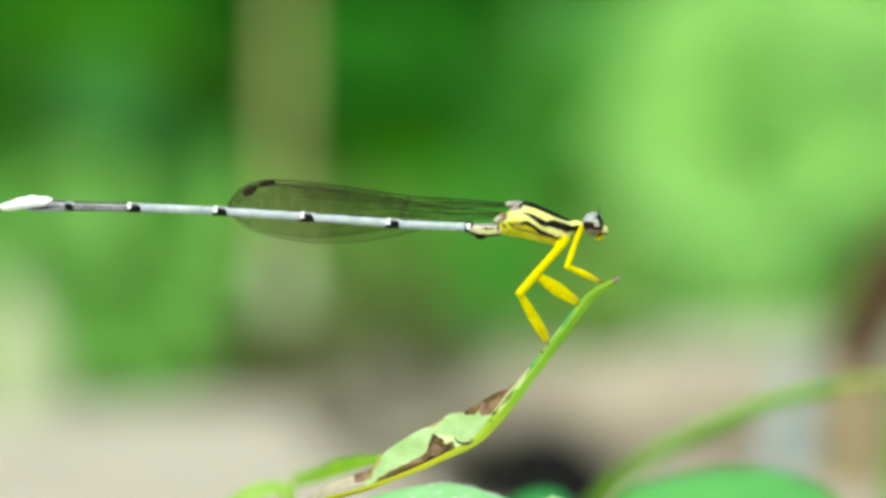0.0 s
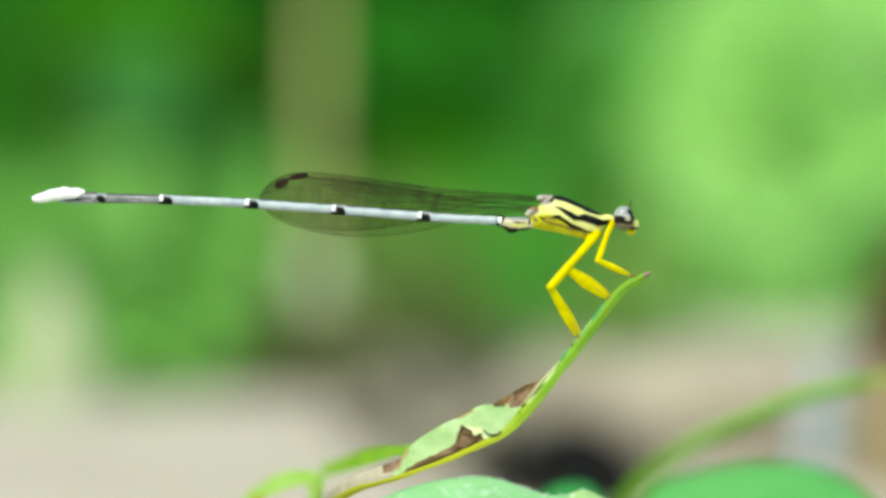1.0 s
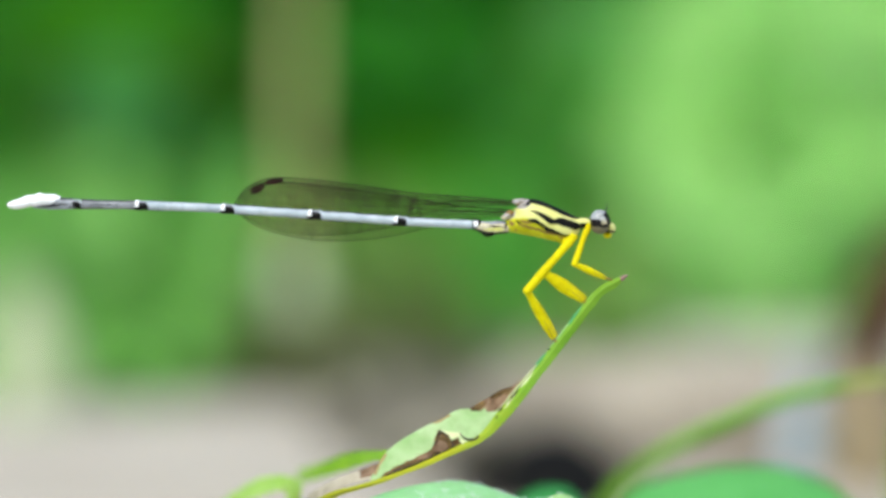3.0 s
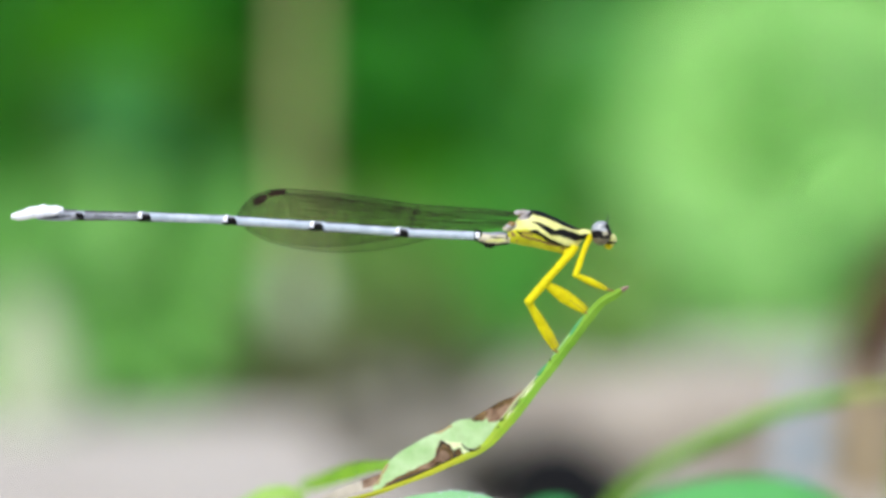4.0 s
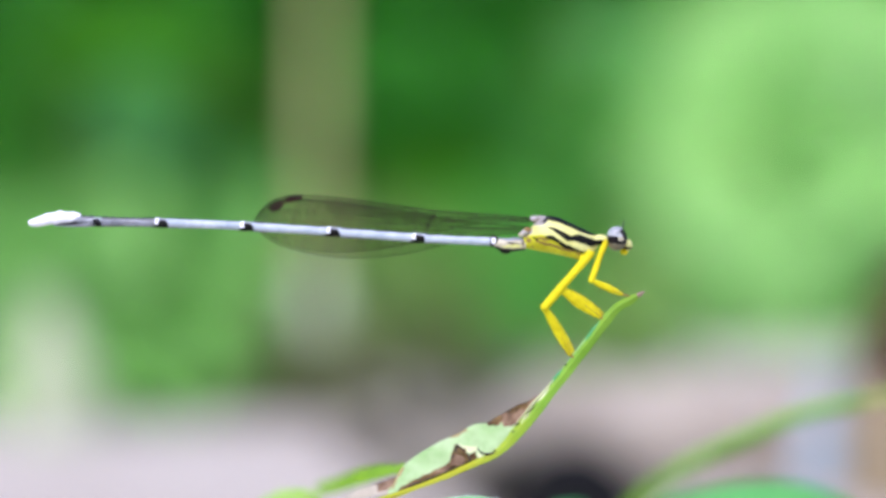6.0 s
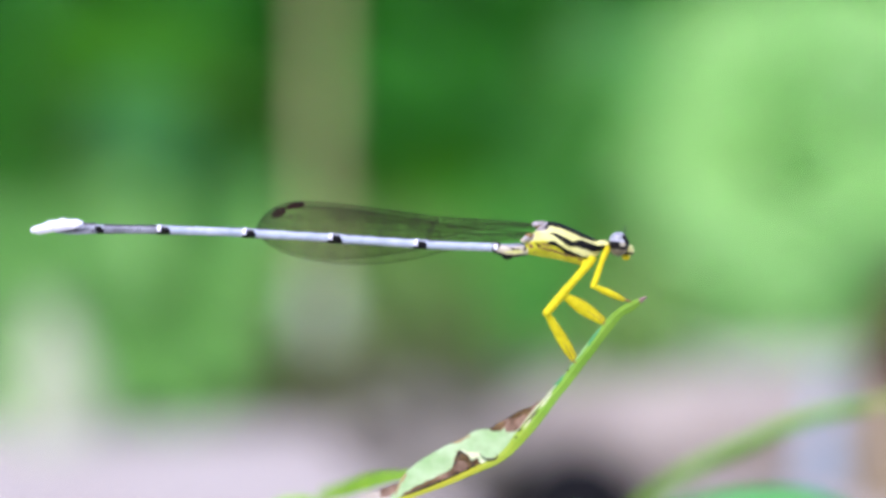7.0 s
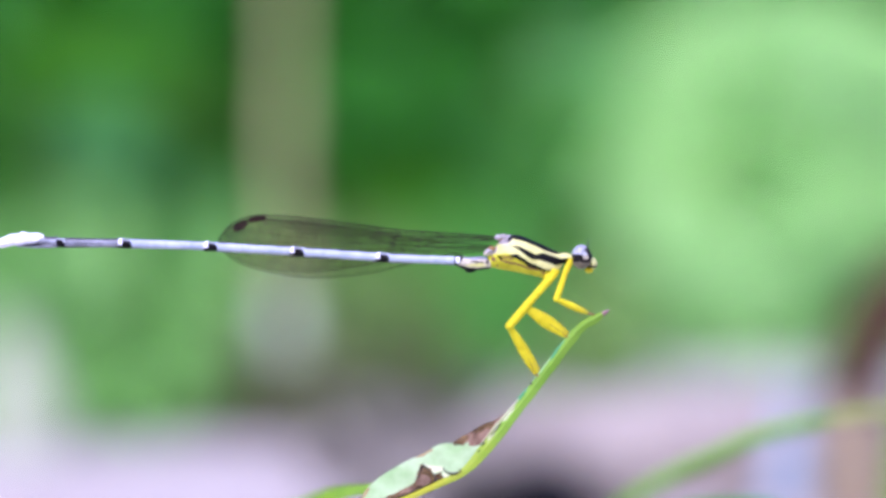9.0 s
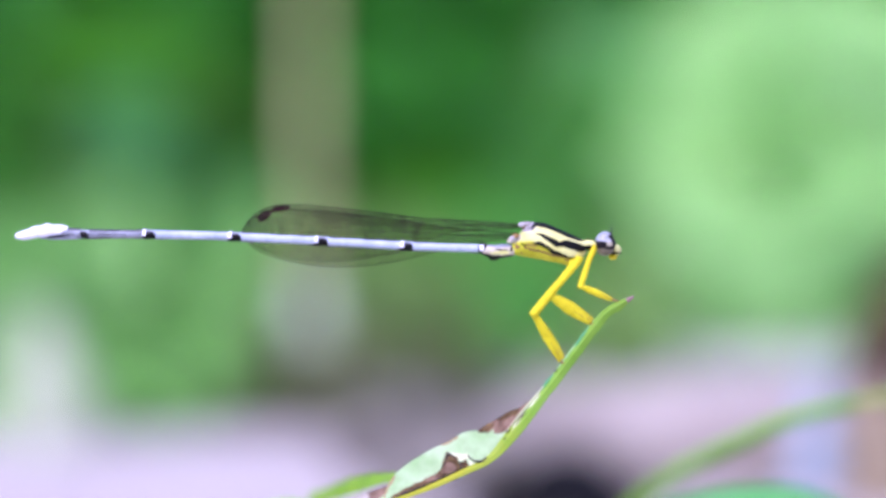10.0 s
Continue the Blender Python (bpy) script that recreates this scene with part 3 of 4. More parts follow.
HIND_LO = [(5.67, 2.35), (4.59, 2.28), (3.36, 2.17), (2.31, 2.03), (1.26, 1.79), (-0.14, 1.44), (-1.54, 1.12), (-2.94, 0.91), (-4.34, 0.81), (-5.74, 0.81), (-7.14, 0.95), (-8.54, 1.23), (-9.59, 1.54), (-10.36, 1.89), (-10.85, 2.24), (-11.17, 2.59), (-11.34, 2.87)]
FORE_SPOT = ([(-8.40, 4.67), (-8.61, 4.71), (-8.96, 4.69), (-9.31, 4.62), (-9.56, 4.52)], [(-8.47, 4.41), (-8.72, 4.36), (-9.03, 4.32), (-9.31, 4.29), (-9.49, 4.27)])
HIND_SPOT = ([(-9.55, 4.31), (-9.72, 4.44), (-10.01, 4.39), (-10.31, 4.23), (-10.48, 3.97)], [(-9.59, 4.11), (-9.76, 3.94), (-9.97, 3.81), (-10.23, 3.72), (-10.43, 3.77)])
for y, lean, s in ((0.55, 0.5, 0), (0.75, 0.75, 1)):
    wing(fly, FORE_UP, FORE_LO, y, lean, FORE_SPOT)
    wing(fly, HIND_UP, HIND_LO, y + 0.12, lean, HIND_SPOT)


def leg(fly, name, hip, knee, ankle, toe, y_hip, y_knee, y_foot, r_thigh, r_shin, broad, blunt=0.6):
    """One leg: hip joint, thigh, broadened shin, thin foot with a claw, and bristles."""
    h, k, a, t = (Vector((p[0], y, p[1])) for p, y in zip((hip, knee, ankle, toe), (y_hip, y_knee, y_foot, y_foot)))
    thigh = part(name, tube([h + Vector((0.26, 0, 0.42)), h + Vector((0.10, 0, 0.10)), h.lerp(k, 0.2), h.lerp(k, 0.6), k], [r_thigh * 0.95, r_thigh * 0.95, r_thigh * 0.86, r_thigh, r_thigh * 0.92], 28, 14), YELLOW, fly, "bright yellow leg")
    part("knee", ball(k, (r_thigh * 0.98,) * 3, 14, 10), YELLOW, thigh)
    mid = k.lerp(a, 0.45)
    bm = tube([k, k.lerp(a, 0.2), mid, k.lerp(a, 0.8), a], [r_shin * broad * blunt * 0.75, r_shin * broad * (0.5 + 0.5 * blunt), r_shin * broad, r_shin * broad * (0.45 + 0.5 * blunt), r_shin * 0.55], 26, 14, 0.55)
    shin = part("shin", bm, YELLOW, thigh)
    n = (a - k).normalized()
    side = n.cross(Vector((0, 1, 0)))
    edge = tube([k.lerp(a, 0.6) + side * r_shin * 0.3 + Vector((0, -r_shin * broad * 0.55, 0)), k.lerp(a, 0.8) + side * r_shin * 0.3 + Vector((0, -r_shin * broad * 0.42, 0)), a + side * 0.03 + Vector((0, -0.06, 0))], [0.006, 0.022, 0.02], 10, 6)
    part("shin_ridge", edge, BROWN_LINE, thigh, "thin brown ridge")
    bm = tube([a, a.lerp(t, 0.5) + Vector((0, 0, 0.03)), t], [0.085, 0.07, 0.05], 10, 8)
    part("foot", bm, BROWN_LINE, thigh, "thin brownish foot")
    bm = bmesh.new()
    for i in range(7):
        for s in (-1, 1):
            p = k.lerp(a, 0.25 + 0.11 * i) + side * s * r_shin * broad * 0.6
            tube([p, p + side * s * 0.26 + n * 0.16], [0.010, 0.004], 2, 4, 1.0, bm)
    part("bristles", bm, BROWN_LINE, thigh)


for s in (-1, 1):
    k = 1.0 if s < 0 else 0.9
    leg(fly, "hind_leg", *[(9.31, 0.70), (6.65, -2.35), (8.25 + 0.22 * (s > 0), -5.36 + 0.12 * (s > 0)), (8.52 + 0.2 * (s > 0), -5.58 + 0.1 * (s > 0))], 0.55 * s, 1.3 * s, 0.25 * s, 0.265 * k, 0.18, 1.6, 0.80)
    leg(fly, "middle_leg", *[(9.38, 0.70), (7.60, -1.16), (10.15 + 0.15 * (s > 0), -3.02 + 0.15 * (s > 0)), (10.45, -3.26)], 0.5 * s, 0.95 * s, 0.2 * s, 0.22 * k, 0.21, 1.85)
    leg(fly, "fore_leg", *[(10.33, 1.37), (9.59, -0.70), (11.55, -1.61), (11.97, -1.75)], 0.4 * s, 0.8 * s, 0.15 * s, 0.20 * k, 0.165, 1.3, 0.8)
    part("hip", tube([Vector((8.9, 0.5 * s, 0.75)), Vector((9.2, 0.55 * s, 0.62)), Vector((9.45, 0.55 * s, 0.62))], [0.24, 0.27, 0.20], 10, 14), YELLOW, fly)


# ---- the plant under it ----
def perch():
    """A shoot whose end leaf is folded along its midrib, partly dried, with its stalk down to the soil."""
    shoot = thing("leaf_shoot", PLANE, "folded green leaf with dried brown margins, tip curled upward", "leaf")
    up_edge = [(12.90, -1.37), (12.44, -1.51), (11.99, -1.68), (11.46, -1.92), (10.76, -2.44), (10.16, -3.10), (9.60, -3.84), (9.00, -4.60), (8.40, -5.37), (7.77, -6.20), (7.03, -7.14), (6.65, -7.60), (5.81, -8.68), (4.80, -9.80), (4.10, -10.75), (3.36, -11.41), (1.96, -12.08), (0.21, -12.88), (-1.19, -13.44), (-2.52, -13.90), (-3.92, -14.35), (-5.39, -14.74), (-6.79, -15.51), (-7.84, -16.42), (-8.37, -17.64)]
    low_edge = [(12.90, -1.47), (12.51, -1.84), (12.02, -2.28), (11.39, -2.62), (10.75, -3.42), (10.23, -4.05), (9.63, -4.92), (8.99, -5.72), (8.46, -6.42), (7.94, -7.08), (7.41, -7.71), (6.62, -8.79), (5.71, -9.91), (4.66, -11.03), (3.92, -11.59), (3.26, -11.97), (2.03, -12.46), (0.49, -13.13), (-0.97, -13.64), (-2.41, -14.20), (-3.84, -14.64), (-5.16, -15.09), (-6.44, -15.95), (-7.36, -16.80), (-7.90, -17.80)]
    bm = blade(up_edge, low_edge, lambda u, v: -0.15 - 0.6 * min(v, 0.4) + 0.3 * max(0, v - 0.4) * max(0.0, 1 - 2 * u) + 110 * max(0, u - 0.72) ** 2, 260, 16, 0.15, 0.05)
    stain(bm, [
        (2, [(13.09, -1.02), (13.09, -1.72), (12.57, -1.79), (12.32, -1.47)]),
        (4, [(9.87, -3.33), (9.45, -3.80), (9.10, -4.30), (9.25, -4.40), (9.55, -4.02), (9.95, -3.60)]),
        (3, [(6.93, -7.32), (7.04, -7.46), (6.23, -8.44), (5.53, -9.28), (5.22, -9.56), (5.39, -9.21), (6.16, -8.26)]),
    ], 0.18, 1.2)
    part("leaf_keel", bm, [KEEL_TURNING, KEEL_YELLOW, PINK_TIP, CREAM_LEAF, KEEL_BLUISH], shoot, "bright green folded midrib edge")
    top = [(6.64, -7.56), (6.25, -7.87), (5.66, -8.26), (5.13, -8.43), (4.64, -8.71), (4.12, -9.05), (3.59, -9.33), (3.13, -9.64), (2.61, -9.67), (2.26, -9.74), (1.87, -9.95), (1.45, -10.23), (0.93, -10.47), (0.40, -10.68), (-0.12, -10.95), (-0.65, -11.27), (-1.11, -11.54), (-1.53, -11.82), (-1.95, -12.17), (-2.30, -12.55), (-2.58, -13.04), (-2.80, -13.53), (-3.08, -13.84)]
    base = [(6.71, -7.70), (6.18, -8.47), (5.72, -8.99), (5.20, -9.65), (4.67, -10.31), (4.21, -10.91), (3.79, -11.36), (3.54, -11.67), (3.19, -11.95), (2.67, -12.23), (1.96, -12.54), (1.09, -12.88), (0.21, -13.23), (-0.66, -13.50), (-1.54, -13.74), (-2.24, -13.95), (-3.08, -14.12)]
    bm = blade(top, base, lambda u, v: 0.1 + 1.7 * (1 - v) * min(1, 3.5 * u) * (1 - 0.35 * u), 230, 60, 0.12, 0.10)
    stain(bm, [
        (4, [(6.89, -7.25), (5.66, -8.12), (4.61, -8.60), (3.73, -9.09), (2.96, -9.57), (3.20, -9.82), (3.73, -9.78), (4.01, -9.58), (4.15, -9.79), (4.78, -9.79), (5.20, -9.51), (5.72, -8.96), (6.36, -8.40)]),
        (1, [(5.90, -7.98), (5.13, -8.36), (4.50, -8.70), (4.29, -9.05), (4.78, -8.99), (5.48, -8.74)]),
        (1, [(3.80, -9.09), (3.03, -9.54), (3.24, -9.85), (3.66, -9.75), (4.15, -9.30)]),
        (5, [(1.80, -9.88), (0.93, -10.36), (0.86, -10.57), (1.28, -10.47), (1.91, -10.09)]),
        (5, [(-2.23, -12.38), (-2.65, -12.97), (-2.94, -13.60), (-2.73, -13.74), (-2.44, -13.11), (-2.09, -12.48)]),
        (3, [(1.38, -10.96), (1.80, -11.14), (2.39, -11.04), (2.57, -11.39), (2.04, -11.52), (1.80, -11.42), (1.48, -11.24)]),
        (1, [(1.20, -10.96), (1.41, -11.10), (1.69, -11.24), (1.87, -11.45), (1.97, -11.63), (2.39, -11.42), (2.53, -11.77), (2.63, -12.05), (2.25, -12.29), (1.79, -12.57), (0.91, -12.99), (0.04, -13.33), (-1.01, -13.68), (-1.89, -13.99), (-2.66, -14.09), (-2.24, -13.60), (-1.71, -13.32), (-0.83, -12.91), (0.04, -12.46), (0.57, -12.18), (0.85, -11.87), (0.92, -11.52), (1.03, -11.20)]),
        (4, [(1.17, -11.38), (1.62, -11.45), (1.83, -11.87), (1.41, -12.26), (0.85, -12.32), (0.71, -12.08), (0.95, -11.80)]),
        (4, [(-0.06, -12.56), (0.57, -12.29), (0.85, -12.43), (0.22, -12.70), (-0.31, -12.84)]),
        (2, [(0.43, -12.67), (1.20, -12.50), (1.97, -12.33), (1.86, -12.64), (0.91, -12.99), (-0.14, -13.33), (-1.54, -13.85), (-2.38, -14.02), (-1.96, -13.60), (-0.84, -13.19)]),
        (2, [(1.94, -11.52), (2.11, -11.94), (1.97, -12.29), (1.83, -12.01)]),
        (3, [(2.53, -11.49), (3.02, -11.77), (3.65, -11.60), (3.37, -12.02), (2.67, -12.30), (2.60, -11.98)]),
    ], 0.10, 2.2)
    part("leaf_lamina", bm, [PALE_LEAF, DRY, DRY_DARK, CREAM_LEAF, DRY_LIGHT, EDGE_TAN], shoot, "pale green inner face with brown dried margin")
    # the highlight on the keel's upper edge, laid on as a pale tube
    part("leaf_margin", tube(flat([(11.51, -1.97, -0.17), (10.81, -2.50, -0.17), (10.21, -3.16, -0.17), (9.65, -3.89, -0.17), (9.05, -4.65, -0.17), (8.45, -5.42, -0.17), (7.82, -6.26, -0.17), (7.08, -7.20, -0.17)]), [0.02, 0.04, 0.08, 0.10, 0.09, 0.07, 0.04], 70, 8, 0.6), EDGE_HIGHLIGHT, shoot, "pale highlight painted along the upper margin")
    part("leaf_margin", tube(flat([(10.23, -3.17, -0.19), (9.95, -3.52, -0.19), (9.63, -3.94, -0.19), (9.31, -4.39, -0.19), (9.03, -4.78, -0.19)]), [0.03, 0.13, 0.16, 0.12, 0.03], 30, 8, 0.5), KEEL_BLUISH, shoot, "bluish green inner margin")
    part("leaf_margin", tube(flat([(7.87, -6.17, -0.19), (7.59, -6.52, -0.19), (7.27, -6.90, -0.19), (6.99, -7.28, -0.19)]), [0.03, 0.12, 0.12, 0.04], 30, 8, 0.5), KEEL_BLUISH, shoot, "bluish green inner margin")
    part("leaf_margin", tube(flat([(7.24, -6.90, -0.22), (6.68, -7.56, -0.22), (6.18, -8.12, -0.22), (5.66, -8.71, -0.22), (5.23, -9.27, -0.22), (4.95, -9.58, -0.22)]), [0.03, 0.07, 0.07, 0.05, 0.03], 40, 8), CREAM_LEAF, shoot, "cream torn margin")
    part("dark_crease", tube(flat([(6.11, -8.47, -0.26), (5.76, -8.89, -0.26), (5.41, -9.34, -0.26)]), [0.02, 0.04, 0.02], 16, 6), DRY_DARK, shoot)
    for x, z in [(7.98, -5.96), (4.92, -9.72), (5.02, -9.62), (4.74, -10.14)]:
        part("dark_speck", ball((x, -0.3, z), (0.09, 0.05, 0.06), 8, 6), DRY_DARK, shoot)
    # creases that stand off the inner face
    part("curled_rim", tube(flat([(2.46, -11.14, -0.30), (2.67, -11.39, -0.30), (2.98, -11.53, -0.30), (3.30, -11.53, -0.30), (3.58, -11.43, -0.30), (3.54, -11.25, -0.30)]), [0.03, 0.05, 0.08, 0.09, 0.04], 30, 8), DRY_DARK, shoot, "curled dark rim")
    part("curled_rim", tube(flat([(1.10, -11.27, -0.25), (1.27, -11.07, -0.25), (1.48, -11.17, -0.25), (1.76, -11.38, -0.25)]), [0.03, 0.09, 0.06, 0.03], 20, 8), DRY_DARK, shoot, "curled dark rim")
    part("curled_rim", tube(flat([(1.06, -11.52, -0.10), (1.38, -11.45, -0.10), (1.69, -11.59, -0.10), (1.86, -11.94, -0.10), (1.62, -12.29, -0.10)]), [0.04, 0.12, 0.14, 0.10, 0.05], 24, 8), DRY, shoot, "curled brown rim")
    for crack in ([(-2.38, -13.83, -0.10), (-1.47, -13.48, -0.10), (-0.42, -13.06, -0.10), (0.56, -12.67, -0.10), (1.54, -12.22, -0.10), (2.17, -11.87, -0.10)], [(0.77, -11.94, 0.20), (1.05, -11.59, 0.30), (1.19, -11.24, 0.40), (1.26, -10.92, 0.40)]):
        part("dark_crease", tube(flat(crack), [0.02, 0.07, 0.05, 0.03], 24, 6), DRY_DARK, shoot)
    # the bleached underside further back
    bm = blade([(-2.31, -12.99), (-2.94, -13.20), (-3.99, -13.55), (-5.04, -13.97), (-6.09, -14.53), (-6.97, -15.16), (-7.84, -16.07)], [(-2.59, -13.90), (-3.29, -14.07), (-4.34, -14.35), (-5.32, -14.74), (-6.02, -15.16), (-6.58, -15.72), (-7.14, -16.59)],
               lambda u, v: 1.2 + 8.5 * u * u + 1.2 * (1 - v), 70, 14, 0.12, 0.15)
    stain(bm, [(1, [(-2.17, -12.78), (-2.94, -13.09), (-3.92, -13.41), (-3.78, -13.90), (-2.94, -13.76), (-2.45, -13.55)])], 0.3, 1.0)
    part("dry_flap", bm, [DRY_PALE, DRY_LIGHT], shoot, "bleached dry leaf underside")
    bm = blade([(-1.26, -12.36), (-2.17, -12.43), (-3.29, -12.57), (-4.52, -12.85), (-5.46, -13.23), (-6.44, -13.72), (-7.35, -14.14), (-8.12, -14.39)], [(-1.40, -12.57), (-2.52, -12.99), (-3.78, -13.48), (-4.76, -13.93), (-5.67, -14.32), (-6.51, -14.67), (-7.42, -14.95), (-8.26, -15.09)],
               lambda u, v: 5 + 24 * u - 1.8 * v, 70, 16, 0.14, 0.3)
    part("leaf_lobe", bm, LIME, shoot, "lime green leaf lobe")
    bm = blade([(-7.70, -14.74), (-8.37, -14.53), (-8.96, -14.42), (-9.66, -14.42), (-10.36, -14.60), (-11.17, -14.95), (-11.87, -15.37), (-12.57, -15.82), (-13.27, -16.49)], [(-7.77, -15.72), (-8.37, -15.51), (-8.96, -15.44), (-9.66, -15.51), (-10.29, -15.72), (-10.92, -15.96), (-11.62, -16.35), (-12.18, -16.77), (-12.81, -17.29)],
               lambda u, v: 19 + 4 * u - 2 * v, 60, 14, 0.14, 0.4)
    stain(bm, [(1, [(-7.67, -15.51), (-9.24, -15.30), (-10.64, -15.65), (-12.04, -16.21), (-13.44, -17.19), (-12.74, -18.17), (-6.44, -18.17)])], 0.5, 0.6)
    part("leaf_lobe", bm, [PALE_LIME, KEEL_YELLOW], shoot, "yellow-edged curled lobe")
    part("stalk", tube(flat([(-8.60, -14.66, 18.00), (-8.28, -15.62, 18.00), (-8.30, -16.68, 18.00), (-8.25, -19.07, 18.00), (-7.68, -26.06, 18.00), (-6.76, -41.12, 18.00)]), [0.42, 0.62, 0.70, 0.68, 0.62, 0.6], 40, 14), PALE_LIME, shoot, "pale green leaf stalk")
    part("stalk", tube(flat([(-8.20, -17.40, 8.20), (-7.80, -19.40, 9.50), (-7.45, -22.50, 11.00), (-7.38, -26.73, 12.00)]), [0.3, 0.35, 0.4, 0.4], 24, 12), KEEL_YELLOW, shoot)
    return shoot


shoot = perch()


def broad_leaf(name, label, m, outline, far, material, vein, nu=60, nv=24, droop=0.0, hair=0, flecks=0, pale_from=None):
    """A leaf lying across the view: its far rim follows the outline (x, z, y), its near rim the second line."""
    leaf = thing(name, m, label, "leaf")
    a = along([Vector((p[0], p[2], p[1])) for p in outline], nu)
    b = along([Vector((p[0], p[2], p[1])) for p in far], nu)
    bm = bmesh.new()
    grid, back = [], []
    for i in range(nu):
        r, s = [], []
        for j in range(nv):
            v = j / (nv - 1)
            p = a[i].lerp(b[i], v)
            p.z += droop * math.sin(v * math.pi) + 0.12 * math.sin(i * 0.9 + 3 * v) * v + 0.10 * noise.noise(p * 0.5)
            r.append(bm.verts.new(p))
            s.append(bm.verts.new(p + Vector((0, 0.05, -0.16))))
        grid.append(r)
        back.append(s)
    for i in range(nu - 1):
        for j in range(nv - 1):
            bm.faces.new((grid[i][j], grid[i][j + 1], grid[i + 1][j + 1], grid[i + 1][j]))
            bm.faces.new((back[i][j], back[i + 1][j], back[i + 1][j + 1], back[i][j + 1]))
        bm.faces.new((grid[i][0], grid[i + 1][0], back[i + 1][0], back[i][0]))
        bm.faces.new((grid[i][-1], back[i][-1], back[i + 1][-1], grid[i + 1][-1]))
    for e in (0, nu - 1):
        for j in range(nv - 1):
            bm.faces.new((grid[e][j], back[e][j], back[e][j + 1], grid[e][j + 1]))
    places = [[v.co.copy() for v in r] for r in grid]
    if pale_from is not None:
        for f in bm.faces:
            c = f.calc_center_median()
            if c.x + 1.2 * noise.noise(c * 0.5) > pale_from:
                f.material_index = 1
    lam = part("lamina", bm, material, leaf)
    mid = nv // 2
    bm = bmesh.new()
    tube([places[i][mid] + Vector((0, 0, 0.05)) for i in range(0, nu, 3)], [0.06, 0.12], 40, 6, 1.0, bm)
    for i in range(6, nu - 6, 7):
        for e in (0, nv - 1):
            q = places[max(0, i - 5)][e]
            tube([places[i][mid] + Vector((0, 0, 0.0)), places[i][mid].lerp(q, 0.5), q], [0.05, 0.03], 10, 5, 1.0, bm)
    part("vein", bm, vein, leaf)
    rng = random.Random(5)
    if hair:
        bm = bmesh.new()
        for n in range(hair):
            p = places[rng.randrange(int(nu * 0.42), int(nu * 0.97))][rng.randrange(0, 2)] + Vector((rng.uniform(-0.2, 0.2), 0, 0))
            tube([p, p + Vector((rng.uniform(-0.1, 0.12), -0.02, rng.uniform(0.06, 0.16)))], [0.03, 0.01], 2, 4, 1.0, bm)
        part("rim_hair", bm, SPECK, leaf, "fine white hairs on the rim")
    if flecks:
        bm = bmesh.new()
        for n in range(flecks):
            i, j = rng.randrange(14, nu - 22), rng.randrange(1, nv - 4)
            for e in range(rng.randrange(3, 9)):
                p = places[i + rng.randrange(0, 3)][j].lerp(places[i + 1][j + 2], rng.random()) + Vector((rng.uniform(-0.2, 0.2), -0.02, 0.02))
                ball(p, (rng.uniform(0.03, 0.15), rng.uniform(0.03, 0.07), 0.02), 8, 5, bm, pose(0, 0, 0, 20, 0, rng.uniform(-35, 60)))
        part("white_flecks", bm, SPECK, leaf, "scattered white scale flecks")
    return leaf


spotted = broad_leaf("broad_leaf", "mint green leaf with white flecks and a finely haired rim", PLANE,
    [(-6.79, -16.70, -4.50), (-4.76, -15.72, -4.00), (-2.59, -14.77, -3.50), (-0.42, -14.21, -3.00), (1.96, -13.90, -3.00), (3.36, -14.11, -3.00), (4.76, -14.53, -3.00), (6.34, -15.05, -3.00), (7.56, -15.09, -3.00), (8.54, -14.77, -3.00), (9.66, -15.23, -3.00), (10.71, -15.96, -3.50), (11.41, -17.12, -4.50)],
    [(-6.74, -17.58, -11.50), (-4.85, -17.65, -13.50), (-2.82, -17.77, -14.50), (-0.80, -17.89, -15.50), (1.54, -17.99, -15.50), (3.22, -17.99, -15.50), (4.56, -17.99, -15.50), (6.06, -17.99, -15.50), (7.26, -17.97, -14.50), (8.22, -17.96, -13.50), (9.32, -17.87, -12.50), (10.40, -17.81, -10.50), (11.48, -17.99, -8.50)],
    [MINT, MINT_PALE], MINT, 90, 26, 0.3, 80, 64, 7.6)
stalk_of = part("leaf_stalk", tube(flat([(2.23, -17.73, -12.00), (2.31, -23.07, -6.00), (1.61, -30.07, 4.00), (0.58, -42.05, 10.00)]), [0.4, 0.45, 0.5, 0.5], 24, 12), KEEL, spotted)
smooth = broad_leaf("broad_leaf", "smooth green leaf with an arched rim beside a curving stem", PLANE,
    [(12.94, -18.25, 36.00), (14.55, -16.29, 38.00), (16.96, -15.44, 40.00), (19.73, -14.89, 41.00), (22.46, -14.70, 41.00), (25.19, -14.93, 41.00), (27.46, -15.67, 40.00), (29.06, -16.72, 38.00), (30.26, -18.25, 36.00), (30.87, -19.50, 34.00)],
    [(12.30, -19.58, 28.00), (14.11, -20.04, 26.00), (16.28, -20.31, 24.00), (18.84, -20.44, 23.00), (21.45, -20.52, 23.00), (24.05, -20.52, 23.00), (26.36, -20.42, 24.00), (28.11, -20.25, 25.00), (29.57, -20.09, 27.00), (30.75, -19.87, 30.00)],
    GREEN_LEAF, GREEN_LEAF, 70, 20, 0.5)
part("leaf_stalk", tube(flat([(21.24, -20.42, 26.00), (20.97, -24.86, 28.00), (20.32, -32.57, 30.00), (19.67, -43.79, 32.00)]), [0.4, 0.45, 0.5, 0.5], 24, 12), KEEL, smooth)
